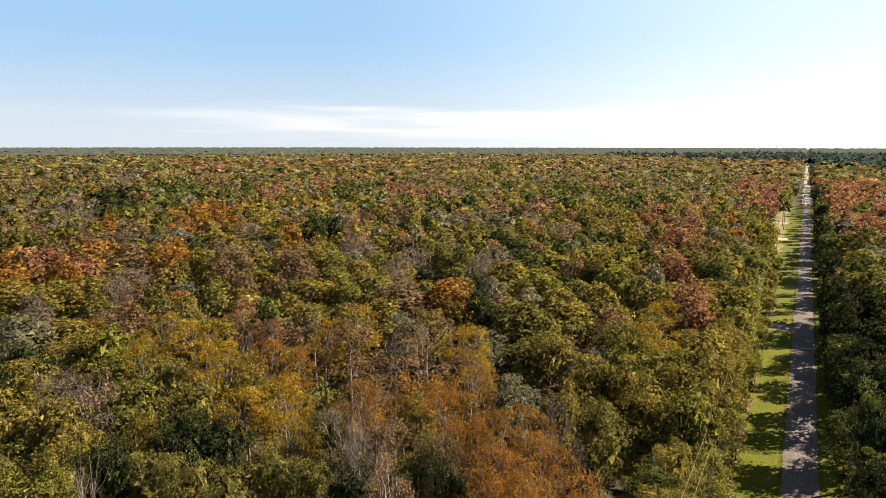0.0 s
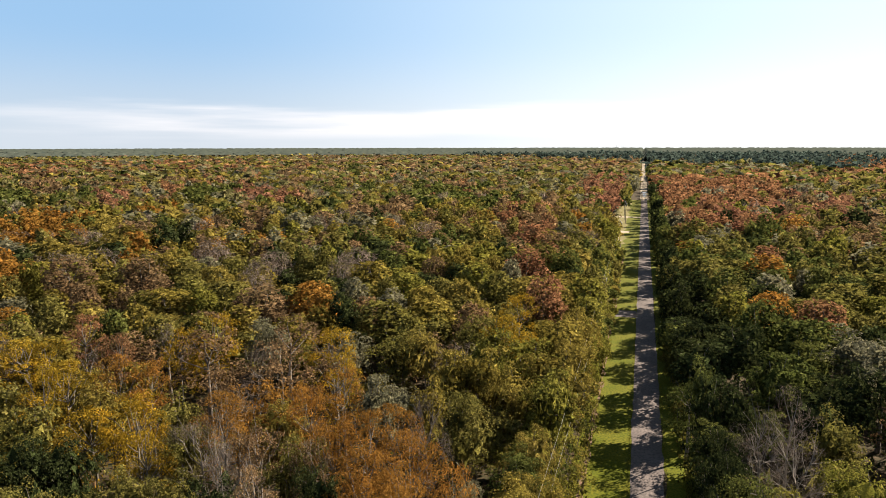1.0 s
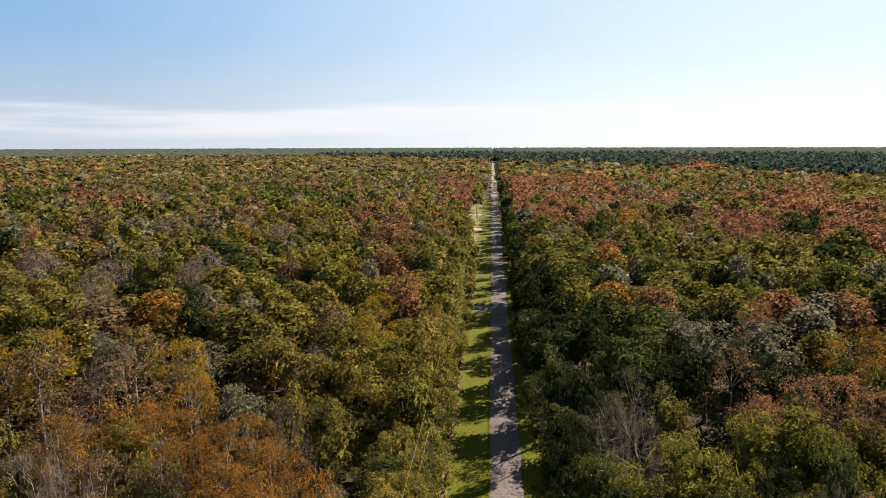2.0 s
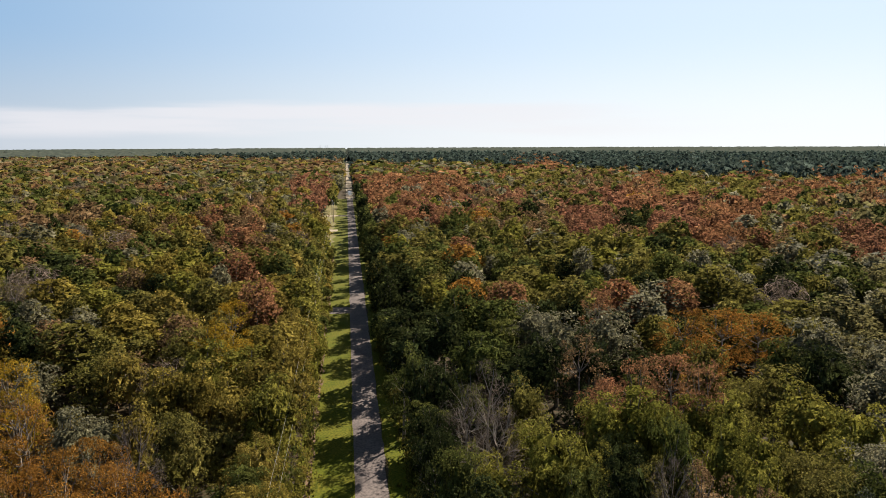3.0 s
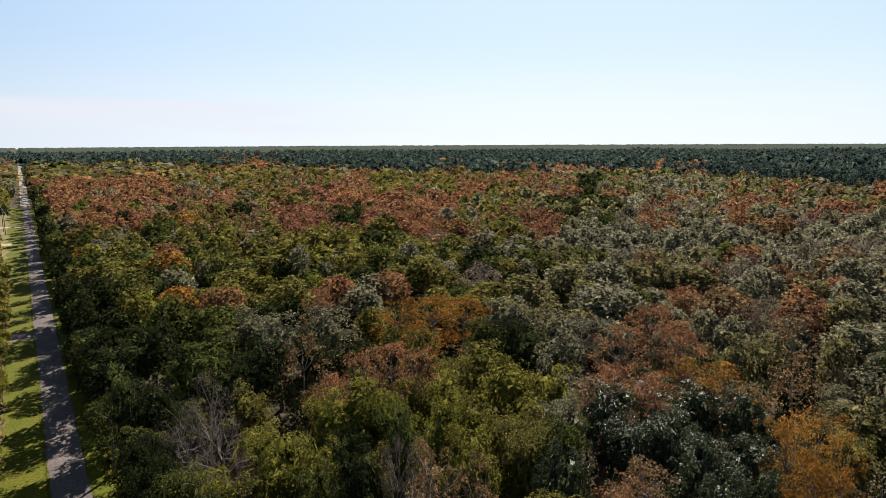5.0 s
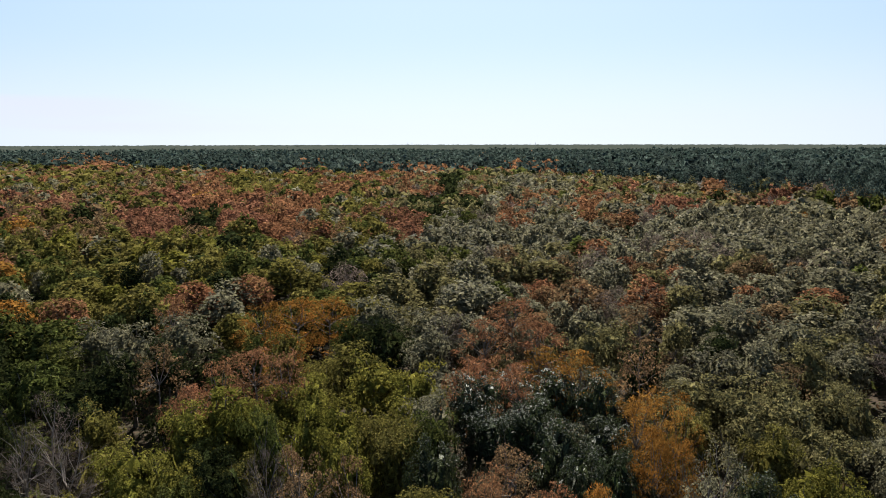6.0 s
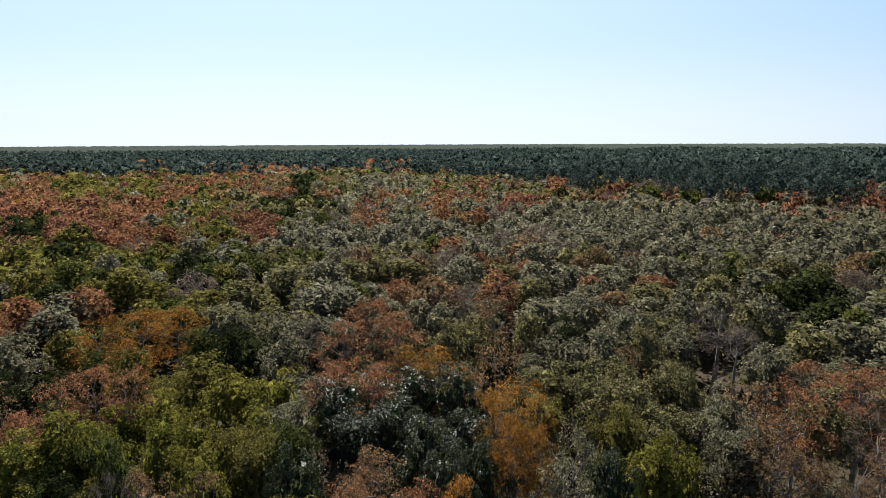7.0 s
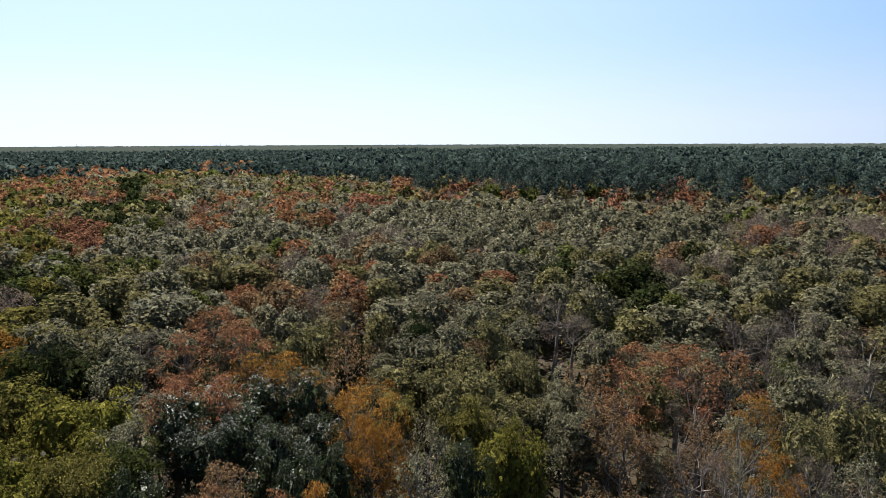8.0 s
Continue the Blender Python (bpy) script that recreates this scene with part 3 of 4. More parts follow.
grove(47.9, 50.7, 205, 310, "sparse", "rust", 0.60)
grove(28.4, 32.9, 203, 331, "sparse", "rust", 0.70)
grove(38.1, 41.4, 192, 267, "sparse", "red", 0.85)
grove(56.7, 58.7, 382, 462, "sparse", "red", 0.70)
grove(59.8, 63.7, 258, 340, "sparse", "red", 0.75)
grove(17.8, 20.8, 195, 306, "sparse", "red", 0.85)
grove(21.0, 23.2, 288, 419, "sparse", "red", 0.70)
grove(15.7, 21.0, 305, 436, "sparse", "red", 0.40)
grove(25.3, 28.2, 223, 340, "sparse", "red", 0.60)
grove(70.3, 71.8, 250, 285, "sparse", "orange", 0.90)
grove(63.4, 65.5, 363, 471, "sparse", "orange", 0.70)
grove(22.9, 25.5, 347, 650, "sparse", "orange", 0.50)
grove(42.6, 44.4, 319, 548, "round", "deep", 0.95)
grove(39.9, 46.2, 247, 330, "round", "deep", 0.60)
grove(22.6, 24.9, 229, 293, "round", "deep", 0.80)
grove(41.5, 51.9, 168, 205, "round", "grey", 0.90)
grove(63.2, 81.5, 183, 279, "round", "grey", 0.75)
grove(41.7, 54.0, 205, 247, "round", "grey", 0.40)
grove(48.4, 54.0, 366, 523, "round", "grey", 0.50)
grove(60.9, 69.6, 213, 291, "round", "grey", 0.60)
grove(67.7, 70.1, 305, 401, "sparse", "red", 0.70)
grove(80.2, 82.7, 268, 310, "sparse", "red", 0.70)
grove(85.3, 88.1, 265, 450, "sparse", "red", 0.60)
grove(70.9, 72.5, 242, 277, "sparse", "orange", 0.50)
grove(87.6, 89.0, 224, 333, "sparse", "brown", 0.80)
grove(90.4, 100.9, 188, 268, "bare", "twig", 0.55)
grove(71.4, 74.2, 391, 631, "bare", "twig", 0.50)
grove(72.9, 74.1, 203, 242, "bare", "twig", 0.60)
grove(96.5, 101.0, 176, 207, "bare", "twig", 0.40)
grove(66.7, 90.6, 171, 280, "round", "grey", 0.75)

# trees known one by one
plant("feather", "rust", -147.7, 87.2, 16.7, 5.2)
plant("feather", "rust", -149.1, 94.9, 15.8, 5.2)
plant("feather", "rust", -134.4, 91.0, 16.8, 5.1)
plant("bare", "twig", -117.9, 91.0, 13.4, 5.1)
plant("bare", "twig", -108.5, 80.1, 14.4, 3.0)
plant("bare", "twig", -107.9, 64.7, 14.0, 2.8)
plant("bare", "twig", -60.9, 40.7, 14.8, 3.1)
plant("bare", "twig", -72.3, 44.5, 13.5, 3.1)
plant("bare", "twig", -18.4, 57.1, 14.9, 2.0)
plant("bare", "twig", -63.1, 147.6, 14.3, 5.2)
plant("bare", "twig", -59.7, 130.6, 15.0, 3.6)
plant("bare", "twig", -78.9, 135.2, 14.2, 5.2)
plant("bare", "twig", -74.6, 120.8, 14.1, 3.8)
plant("bare", "twig", -44.1, 28.9, 14.8, 1.8)
plant("bare", "twig", -30.5, 43.9, 15.2, 2.3)
plant("bare", "twig", -36.8, 49.4, 13.9, 2.7)
plant("bare", "twig", -103.3, 147.7, 15.1, 5.2)
plant("sparse", "brown", -106.6, 106.5, 15.5, 5.2)
plant("sparse", "brown", -60.6, 99.8, 14.0, 5.2)
plant("sparse", "brown", -45.1, 81.8, 14.8, 4.1)
plant("sparse", "brown", -51.8, 72.3, 15.0, 4.5)
plant("sparse", "brown", -39.2, 68.3, 15.5, 3.3)
plant("sparse", "brown", -65.2, 44.7, 14.9, 3.3)
plant("sparse", "brown", -31.2, 50.3, 13.9, 2.6)
plant("sparse", "brown", -26.8, 41.5, 14.6, 2.2)
plant("sparse", "brown", -96.0, 114.0, 14.6, 4.7)
plant("sparse", "brown", -25.0, 48.2, 14.6, 1.8)
plant("sparse", "orange", -120.2, 101.4, 15.5, 5.2)
plant("round", "deep", -143.2, 128.2, 12.6, 4.8)
plant("round", "deep", -154.7, 123.4, 13.2, 3.9)
plant("round", "deep", -123.7, 138.0, 13.5, 5.2)
plant("round", "deep", -82.3, 46.8, 14.1, 3.5)
plant("round", "deep", -48.9, 42.3, 13.4, 3.4)
plant("round", "deep", -46.8, 44.4, 12.7, 2.8)
plant("round", "deep", -28.9, 40.0, 14.1, 2.4)
plant("round", "deep", -22.7, 44.8, 13.2, 2.2)
plant("round", "deep", -49.2, 34.4, 13.6, 2.6)
plant("feather", "rust", -74.1, 76.0, 15.8, 3.3)
plant("feather", "rust", -64.5, 71.4, 15.2, 2.2)
plant("feather", "orange", -54.6, 60.3, 16.3, 3.6)
plant("feather", "orange", -53.0, 62.9, 15.2, 2.8)
plant("feather", "orange", -54.2, 105.7, 15.7, 5.2)
plant("feather", "orange", -30.0, 64.5, 15.5, 3.2)
plant("feather", "orange", -37.5, 59.3, 15.1, 4.2)
plant("feather", "orange", -34.1, 60.0, 15.2, 4.1)
plant("feather", "orange", -36.4, 52.6, 16.7, 2.9)
plant("feather", "orange", -29.8, 56.6, 16.6, 2.6)
plant("feather", "gold", -78.8, 64.9, 15.6, 4.3)
plant("feather", "gold", -72.5, 64.3, 16.3, 4.1)
plant("feather", "gold", -71.5, 66.8, 14.9, 2.9)
plant("feather", "gold", -67.6, 52.7, 16.6, 2.5)
plant("feather", "gold", -59.1, 57.5, 15.9, 3.7)
plant("feather", "gold", -59.0, 54.1, 16.4, 2.9)
plant("feather", "gold", -48.7, 49.5, 15.4, 3.4)
plant("feather", "gold", -46.2, 52.5, 15.6, 3.6)
plant("feather", "gold", -40.2, 47.0, 15.5, 2.6)
plant("feather", "gold", -54.3, 77.4, 16.7, 4.0)
plant("feather", "gold", -56.7, 73.7, 15.7, 2.8)
plant("feather", "gold", -38.2, 79.4, 15.8, 3.9)
plant("feather", "gold", -31.5, 68.4, 16.7, 2.4)
plant("feather", "orange", -22.0, 51.9, 16.6, 3.6)
plant("feather", "orange", -20.9, 56.2, 15.6, 3.0)
plant("feather", "orange", -24.6, 51.0, 15.4, 2.9)
plant("feather", "orange", -16.9, 49.1, 16.4, 3.4)
plant("feather", "orange", -19.7, 45.6, 15.6, 3.4)
plant("feather", "orange", -11.9, 44.3, 16.6, 2.1)
plant("feather", "orange", -15.5, 42.7, 16.6, 2.6)
plant("round", "olive", -39.0, 100.8, 12.7, 5.2)
plant("round", "olive", -30.5, 86.5, 12.4, 4.4)
plant("round", "olive", -90.4, 122.6, 13.8, 5.2)
plant("round", "olive", -73.0, 107.8, 13.4, 5.2)
plant("round", "olive", -89.7, 169.4, 12.7, 5.2)
plant("round", "olive", -74.9, 160.4, 13.2, 5.2)
plant("round", "olive", -38.6, 186.8, 12.3, 5.2)
plant("round", "olive", -59.9, 44.9, 13.6, 3.9)
plant("round", "olive", -63.0, 52.6, 13.3, 3.7)
plant("round", "olive", -54.0, 47.6, 13.6, 3.4)
plant("round", "olive", -46.3, 36.3, 12.4, 3.1)
plant("round", "olive", -41.6, 35.7, 13.5, 2.6)
plant("round", "olive", -37.9, 36.2, 12.9, 2.6)
plant("round", "olive", -37.4, 40.8, 13.2, 3.0)
plant("round", "olive", -33.6, 41.9, 12.9, 2.9)
plant("round", "olive", -26.9, 48.8, 13.5, 2.6)
plant("round", "olive", -16.0, 62.9, 13.3, 3.4)
plant("round", "olive", -13.5, 69.5, 9.0, 3.4)
plant("round", "olive", -39.1, 50.2, 12.7, 2.7)
plant("round", "ochre", -33.6, 107.5, 12.3, 5.2)
plant("round", "ochre", -27.3, 85.2, 13.0, 3.7)
plant("round", "ochre", -20.9, 76.4, 13.2, 3.3)
plant("round", "ochre", -21.1, 68.7, 12.4, 2.4)
plant("round", "ochre", -53.6, 131.6, 13.5, 5.2)
plant("round", "ochre", -79.0, 99.9, 13.2, 5.2)
plant("round", "ochre", -74.1, 86.4, 13.2, 3.7)
plant("round", "ochre", -121.7, 70.2, 13.4, 5.2)
plant("round", "ochre", -112.5, 71.5, 14.1, 5.2)
plant("round", "ochre", -115.0, 79.6, 13.4, 5.2)
plant("round", "ochre", -92.7, 59.2, 12.4, 5.0)
plant("round", "ochre", -83.3, 54.9, 12.5, 4.8)
plant("round", "ochre", -76.2, 43.4, 13.6, 3.9)
plant("round", "ochre", -65.0, 37.2, 12.8, 3.9)
plant("round", "ochre", -61.2, 37.9, 13.7, 3.0)
plant("round", "ochre", -50.8, 40.2, 13.2, 2.8)
plant("round", "ochre", -32.2, 56.2, 13.0, 2.8)
plant("round", "ochre", -17.3, 77.3, 13.7, 3.3)
plant("round", "ochre", -13.3, 74.3, 12.6, 3.2)
plant("round", "ochre", -16.8, 71.0, 9.0, 3.5)
plant("round", "ochre", -14.9, 163.6, 12.8, 5.2)
plant("round", "ochre", -13.8, 134.3, 13.0, 5.1)
plant("round", "grey", -25.5, 63.4, 14.0, 2.9)
plant("round", "grey", -95.2, 55.2, 13.8, 4.5)
plant("round", "grey", -90.0, 50.6, 13.5, 2.8)
plant("round", "lime", -51.4, 154.2, 12.2, 5.2)
plant("round", "lime", -45.8, 168.2, 12.8, 5.2)
plant("round", "lime", -31.8, 136.5, 13.2, 5.2)
plant("round", "lime", -79.6, 57.0, 14.0, 4.3)
plant("round", "lime", -71.2, 53.7, 12.9, 4.3)
plant("round", "lime", -9.5, 129.4, 13.3, 4.2)
plant("round", "lime", -18.0, 86.5, 13.9, 3.7)
plant("round", "lime", -13.3, 84.6, 12.9, 4.1)
plant("round", "lime", -8.3, 71.5, 13.7, 3.0)
plant("round", "lime", -50.8, 29.2, 13.4, 3.5)
plant("round", "lime", -51.3, 32.6, 13.3, 2.6)
plant("round", "lime", -43.7, 124.6, 13.5, 4.8)
plant("sparse", "rust", -23.5, 148.8, 14.6, 5.2)
plant("sparse", "rust", -20.2, 164.3, 13.8, 5.2)
plant("sparse", "rust", -15.3, 116.2, 15.4, 3.6)
plant("sparse", "rust", -28.8, 190.9, 15.5, 5.2)
plant("feather", "gold", -17.2, 89.4, 16.5, 4.0)
plant("feather", "gold", -17.9, 105.8, 15.5, 3.8)
plant("round", "ochre", -10.1, 94.3, 13.7, 4.8)
plant("round", "ochre", -8.9, 79.5, 13.8, 3.9)
plant("round", "lime", -10.1, 73.4, 9.0, 3.2)
plant("round", "lime", -10.0, 65.8, 9.0, 3.2)
plant("round", "olive", 10.5, 220.9, 12.7, 5.2)
plant("round", "olive", 14.2, 156.6, 14.1, 5.1)
plant("round", "olive", 9.2, 159.0, 12.7, 4.6)
plant("round", "olive", 16.2, 149.3, 13.3, 4.9)
plant("round", "green", 17.1, 138.3, 13.9, 4.5)
# these four: shade right of the road put in as darker leaves
plant("round", "green", 17.3, 109.3, 14.2, 3.8)
plant("round", "green", 23.2, 105.9, 13.6, 4.4)
plant("round", "deep", 13.5, 96.2, 13.9, 4.0)
plant("round", "green", 16.6, 86.5, 13.0, 4.1)
plant("round", "olive", 35.4, 134.2, 13.7, 5.2)
plant("round", "olive", 47.8, 150.4, 13.0, 5.2)
plant("round", "olive", 38.2, 113.7, 14.1, 4.9)
plant("round", "olive", 69.3, 157.6, 13.7, 5.2)
# these two: darker leaf colours in place of the roadside shade
plant("round", "deep", 10.3, 74.2, 13.0, 2.1)
plant("round", "green", 8.3, 51.2, 13.8, 2.3)
plant("round", "olive", 48.8, 70.2, 12.3, 3.6)
plant("round", "olive", 42.1, 74.6, 14.1, 2.9)
plant("round", "olive", 69.4, 97.8, 13.6, 4.9)
plant("round", "olive", 78.9, 98.6, 12.9, 5.2)
plant("round", "olive", 91.8, 101.8, 13.5, 5.2)
plant("round", "olive", 96.0, 149.8, 13.8, 5.2)
plant("round", "olive", 86.4, 154.8, 13.5, 5.2)
plant("round", "olive", 71.1, 122.7, 14.0, 5.2)
plant("round", "olive", 36.3, 47.7, 13.0, 2.6)
plant("round", "olive", 36.4, 44.9, 12.8, 2.9)
plant("round", "lime", 12.8, 190.8, 12.9, 5.2)
plant("round", "lime", 15.1, 121.3, 12.8, 3.8)
# these two are darkened as well, to paint the shade by the road
plant("round", "deep", 7.8, 61.8, 13.2, 2.3)
plant("round", "green", 7.5, 80.6, 13.7, 1.7)
plant("round", "lime", 57.4, 150.0, 13.9, 5.2)
plant("round", "lime", 24.3, 61.3, 13.5, 3.3)
plant("round", "lime", 27.8, 61.3, 13.8, 3.8)
plant("round", "lime", 16.7, 54.0, 14.1, 2.8)
plant("round", "lime", 18.6, 51.9, 13.5, 2.6)
plant("round", "lime", 11.3, 52.4, 12.4, 2.9)
plant("round", "lime", 29.3, 59.1, 13.5, 2.5)
plant("round", "lime", 34.3, 62.6, 12.2, 3.0)
plant("round", "lime", 36.9, 60.4, 13.6, 2.8)
plant("round", "lime", 32.0, 52.2, 14.2, 3.0)
plant("round", "lime", 35.6, 52.4, 13.2, 2.7)
plant("round", "lime", 45.1, 59.9, 14.1, 3.6)
plant("round", "lime", 47.2, 54.1, 14.1, 3.0)
plant("round", "lime", 42.2, 50.9, 12.5, 3.3)
plant("round", "lime", 30.9, 46.1, 13.9, 2.8)
plant("sparse", "orange", 26.4, 158.9, 14.2, 5.2)
plant("sparse", "orange", 21.2, 120.4, 14.4, 3.8)
plant("sparse", "rust", 28.1, 118.5, 13.9, 4.0)
plant("sparse", "rust", 59.3, 116.4, 13.7, 4.3)
plant("round", "grey", 27.7, 98.4, 13.7, 4.2)
plant("round", "grey", 29.5, 92.6, 13.7, 4.0)
plant("round", "grey", 49.0, 108.7, 12.4, 4.9)
plant("round", "grey", 37.4, 95.0, 13.4, 4.2)
plant("round", "grey", 55.5, 115.7, 12.7, 4.2)
plant("round", "grey", 62.4, 82.5, 14.0, 4.9)
plant("round", "grey", 68.5, 77.3, 12.5, 4.3)
plant("round", "grey", 101.0, 132.8, 13.4, 5.2)
plant("round", "grey", 115.0, 133.5, 14.0, 5.2)
plant("round", "grey", 133.0, 142.8, 13.3, 5.2)
plant("round", "grey", 140.9, 138.7, 13.5, 5.2)
plant("round", "grey", 98.3, 98.4, 13.8, 5.2)
plant("round", "grey", 82.8, 78.5, 13.6, 4.7)
plant("round", "grey", 42.9, 47.6, 13.8, 3.2)
plant("round", "deep", 8.3, 92.8, 12.6, 4.5)
plant("round", "deep", 23.5, 81.0, 14.0, 3.5)
plant("round", "deep", 18.5, 75.5, 13.2, 3.3)
plant("round", "deep", 7.7, 54.6, 14.0, 2.4)
plant("round", "deep", 56.8, 73.6, 13.6, 3.8)
plant("round", "deep", 21.5, 48.0, 13.7, 2.7)
plant("round", "deep", 8.0, 104.6, 12.4, 3.8)
plant("round", "deep", 7.6, 73.4, 13.9, 2.1)
plant("feather", "rust", 47.1, 112.3, 15.4, 5.2)
plant("feather", "rust", 38.1, 99.8, 16.4, 3.1)
plant("feather", "rust", 31.5, 69.8, 15.2, 3.5)
plant("feather", "rust", 26.4, 65.4, 15.7, 2.9)
plant("feather", "rust", 36.6, 71.3, 15.1, 4.1)
plant("feather", "rust", 36.5, 64.6, 16.4, 3.0)
plant("feather", "orange", 47.8, 90.4, 15.7, 4.3)
plant("feather", "orange", 52.3, 88.6, 16.4, 5.2)
plant("feather", "orange", 57.9, 88.6, 15.5, 4.9)
plant("feather", "orange", 43.5, 77.2, 15.8, 3.4)
plant("bare", "twig", 14.0, 66.9, 15.1, 2.9)
plant("bare", "twig", 10.7, 62.0, 14.7, 2.7)
plant("bare", "twig", 24.0, 46.3, 14.6, 1.8)
plant("bare", "twig", 65.8, 70.4, 13.8, 3.2)
plant("bare", "twig", 75.2, 107.8, 14.3, 4.7)
plant("bare", "twig", 13.0, 57.9, 15.1, 2.6)
plant("sparse", "brown", 24.7, 42.4, 15.4, 2.2)
plant("sparse", "brown", 28.4, 41.5, 14.1, 1.8)
plant("sparse", "brown", 28.3, 79.4, 14.1, 2.8)
plant("round", "green", 17.6, 49.0, 12.7, 2.3)
plant("round", "green", 28.9, 54.8, 13.5, 2.1)
plant("feather", "rust", 77.3, 67.7, 15.2, 5.2)
plant("feather", "rust", 62.5, 59.4, 16.2, 4.1)
plant("feather", "rust", 69.6, 55.7, 15.4, 4.3)
plant("feather", "rust", 50.6, 49.8, 16.5, 3.2)
plant("feather", "rust", 47.5, 49.4, 15.3, 2.1)
plant("feather", "rust", 53.2, 45.8, 16.7, 2.9)
plant("feather", "rust", 34.5, 31.7, 15.5, 2.8)
plant("feather", "rust", 36.3, 27.5, 14.9, 2.7)
plant("feather", "orange", 61.9, 48.7, 15.1, 3.9)
plant("feather", "orange", 60.9, 43.1, 16.4, 3.7)
plant("feather", "orange", 58.9, 32.2, 15.3, 3.7)
plant("feather", "orange", 52.3, 30.7, 16.8, 2.4)
plant("feather", "orange", 54.8, 28.1, 15.6, 2.4)
plant("feather", "orange", 48.0, 26.5, 16.1, 2.4)
plant("feather", "orange", 48.8, 24.5, 15.9, 1.9)
plant("feather", "orange", 37.4, 24.9, 15.7, 1.9)
plant("round", "dark", 48.0, 47.3, 14.0, 3.3)
plant("round", "dark", 57.0, 49.8, 12.3, 3.7)
plant("round", "dark", 58.1, 44.1, 13.0, 3.6)
plant("round", "dark", 58.7, 39.3, 13.6, 2.4)
plant("round", "dark", 46.7, 34.8, 13.7, 2.9)
plant("round", "dark", 52.8, 34.0, 12.2, 3.1)
plant("round", "dark", 45.9, 42.2, 12.4, 3.1)
plant("round", "dark", 49.7, 41.2, 12.7, 3.2)
plant("round", "dark", 46.7, 28.8, 12.9, 2.4)
plant("round", "dark", 42.5, 29.4, 13.7, 2.3)
plant("round", "dark", 35.6, 39.0, 13.7, 2.3)
plant("round", "dark", 48.8, 18.3, 14.1, 2.3)
plant("round", "deep", 142.3, 30.9, 13.0, 5.2)
plant("sparse", "rust", 103.6, 60.5, 14.4, 4.1)
plant("sparse", "rust", 143.3, 98.4, 13.9, 5.2)
plant("sparse", "brown", 83.7, 49.5, 15.4, 4.0)
plant("sparse", "brown", 68.9, 40.6, 15.4, 2.7)
plant("sparse", "brown", 145.9, 77.6, 15.5, 5.2)
plant("sparse", "brown", 92.0, 66.4, 15.1, 4.6)
plant("sparse", "brown", 66.7, 11.4, 15.4, 2.9)
plant("sparse", "brown", 61.6, 8.8, 14.7, 3.1)
plant("round", "olive", 74.1, 50.6, 13.9, 3.7)
plant("round", "olive", 81.8, 52.0, 12.9, 4.0)
plant("round", "olive", 133.3, 101.5, 13.7, 5.2)
plant("round", "olive", 105.4, 96.7, 13.7, 5.2)
plant("round", "olive", 113.6, 89.5, 13.4, 5.2)
plant("round", "olive", 152.2, 63.7, 13.9, 5.2)
plant("round", "olive", 114.7, 37.1, 13.6, 4.9)
plant("round", "olive", 97.6, 29.8, 12.7, 4.9)
plant("round", "olive", 70.8, 33.7, 12.3, 3.4)
plant("round", "olive", 71.0, 29.6, 12.9, 3.3)
plant("round", "olive", 75.5, 27.0, 12.6, 3.4)
plant("round", "olive", 72.3, 21.7, 14.0, 3.2)
plant("round", "olive", 74.7, 19.6, 13.3, 2.6)
plant("round", "olive", 62.5, 24.8, 13.7, 3.3)
plant("round", "olive", 65.5, 22.2, 14.1, 3.4)
plant("round", "olive", 57.3, 28.2, 13.8, 2.2)
plant("round", "olive", 58.0, 20.9, 13.9, 2.7)
plant("round", "lime", 120.0, 68.8, 13.3, 4.5)
plant("round", "lime", 108.9, 56.6, 13.7, 4.0)
plant("round", "lime", 85.5, 28.0, 14.1, 3.5)
plant("round", "lime", 61.2, 18.7, 13.1, 3.4)
plant("round", "lime", 52.6, 16.6, 13.6, 2.8)
plant("round", "lime", 53.3, 14.4, 14.1, 2.4)
plant("round", "grey", 144.9, 132.8, 12.7, 5.2)
plant("round", "grey", 163.5, 135.6, 12.3, 5.2)
plant("round", "grey", 136.0, 137.7, 13.2, 5.2)
plant("round", "grey", 122.4, 81.0, 13.2, 5.2)
plant("round", "grey", 95.7, 107.2, 12.6, 5.2)
plant("round", "grey", 82.7, 83.9, 14.2, 4.8)
plant("round", "grey", 158.2, 77.9, 13.1, 5.2)
plant("round", "grey", 126.7, 57.4, 13.1, 5.2)
plant("round", "grey", 135.5, 52.9, 12.3, 5.2)
plant("round", "grey", 199.0, 64.0, 13.1, 5.2)
plant("round", "grey", 139.8, 42.4, 14.2, 5.2)
plant("round", "grey", 97.2, 48.4, 13.1, 4.5)
plant("round", "grey", 99.1, 41.9, 13.8, 5.1)
plant("round", "grey", 95.5, 33.8, 14.1, 4.2)
plant("round", "grey", 81.7, 36.5, 12.2, 4.3)
plant("round", "grey", 84.1, 32.4, 13.6, 3.7)
plant("round", "grey", 94.2, 26.5, 12.5, 3.8)
plant("round", "grey", 140.0, 23.9, 13.2, 5.2)
plant("round", "grey", 162.6, 38.9, 13.9, 5.2)
plant("round", "grey", 184.9, 34.6, 12.9, 5.2)
plant("round", "grey", 66.6, 13.9, 13.6, 2.9)
plant("round", "grey", 62.3, 11.2, 12.8, 3.2)
plant("bare", "twig", 100.1, 22.8, 14.4, 5.2)
plant("bare", "twig", 92.1, 17.6, 14.7, 4.5)
plant("sparse", "grey", 49.4, 21.7, 15.1, 2.4)
plant("sparse", "grey", 45.8, 20.9, 13.9, 2.2)
plant("round", "green", 39.5, 44.7, 13.2, 3.0)
plant("feather", "rust", 83.5, 7.8, 15.0, 4.8)
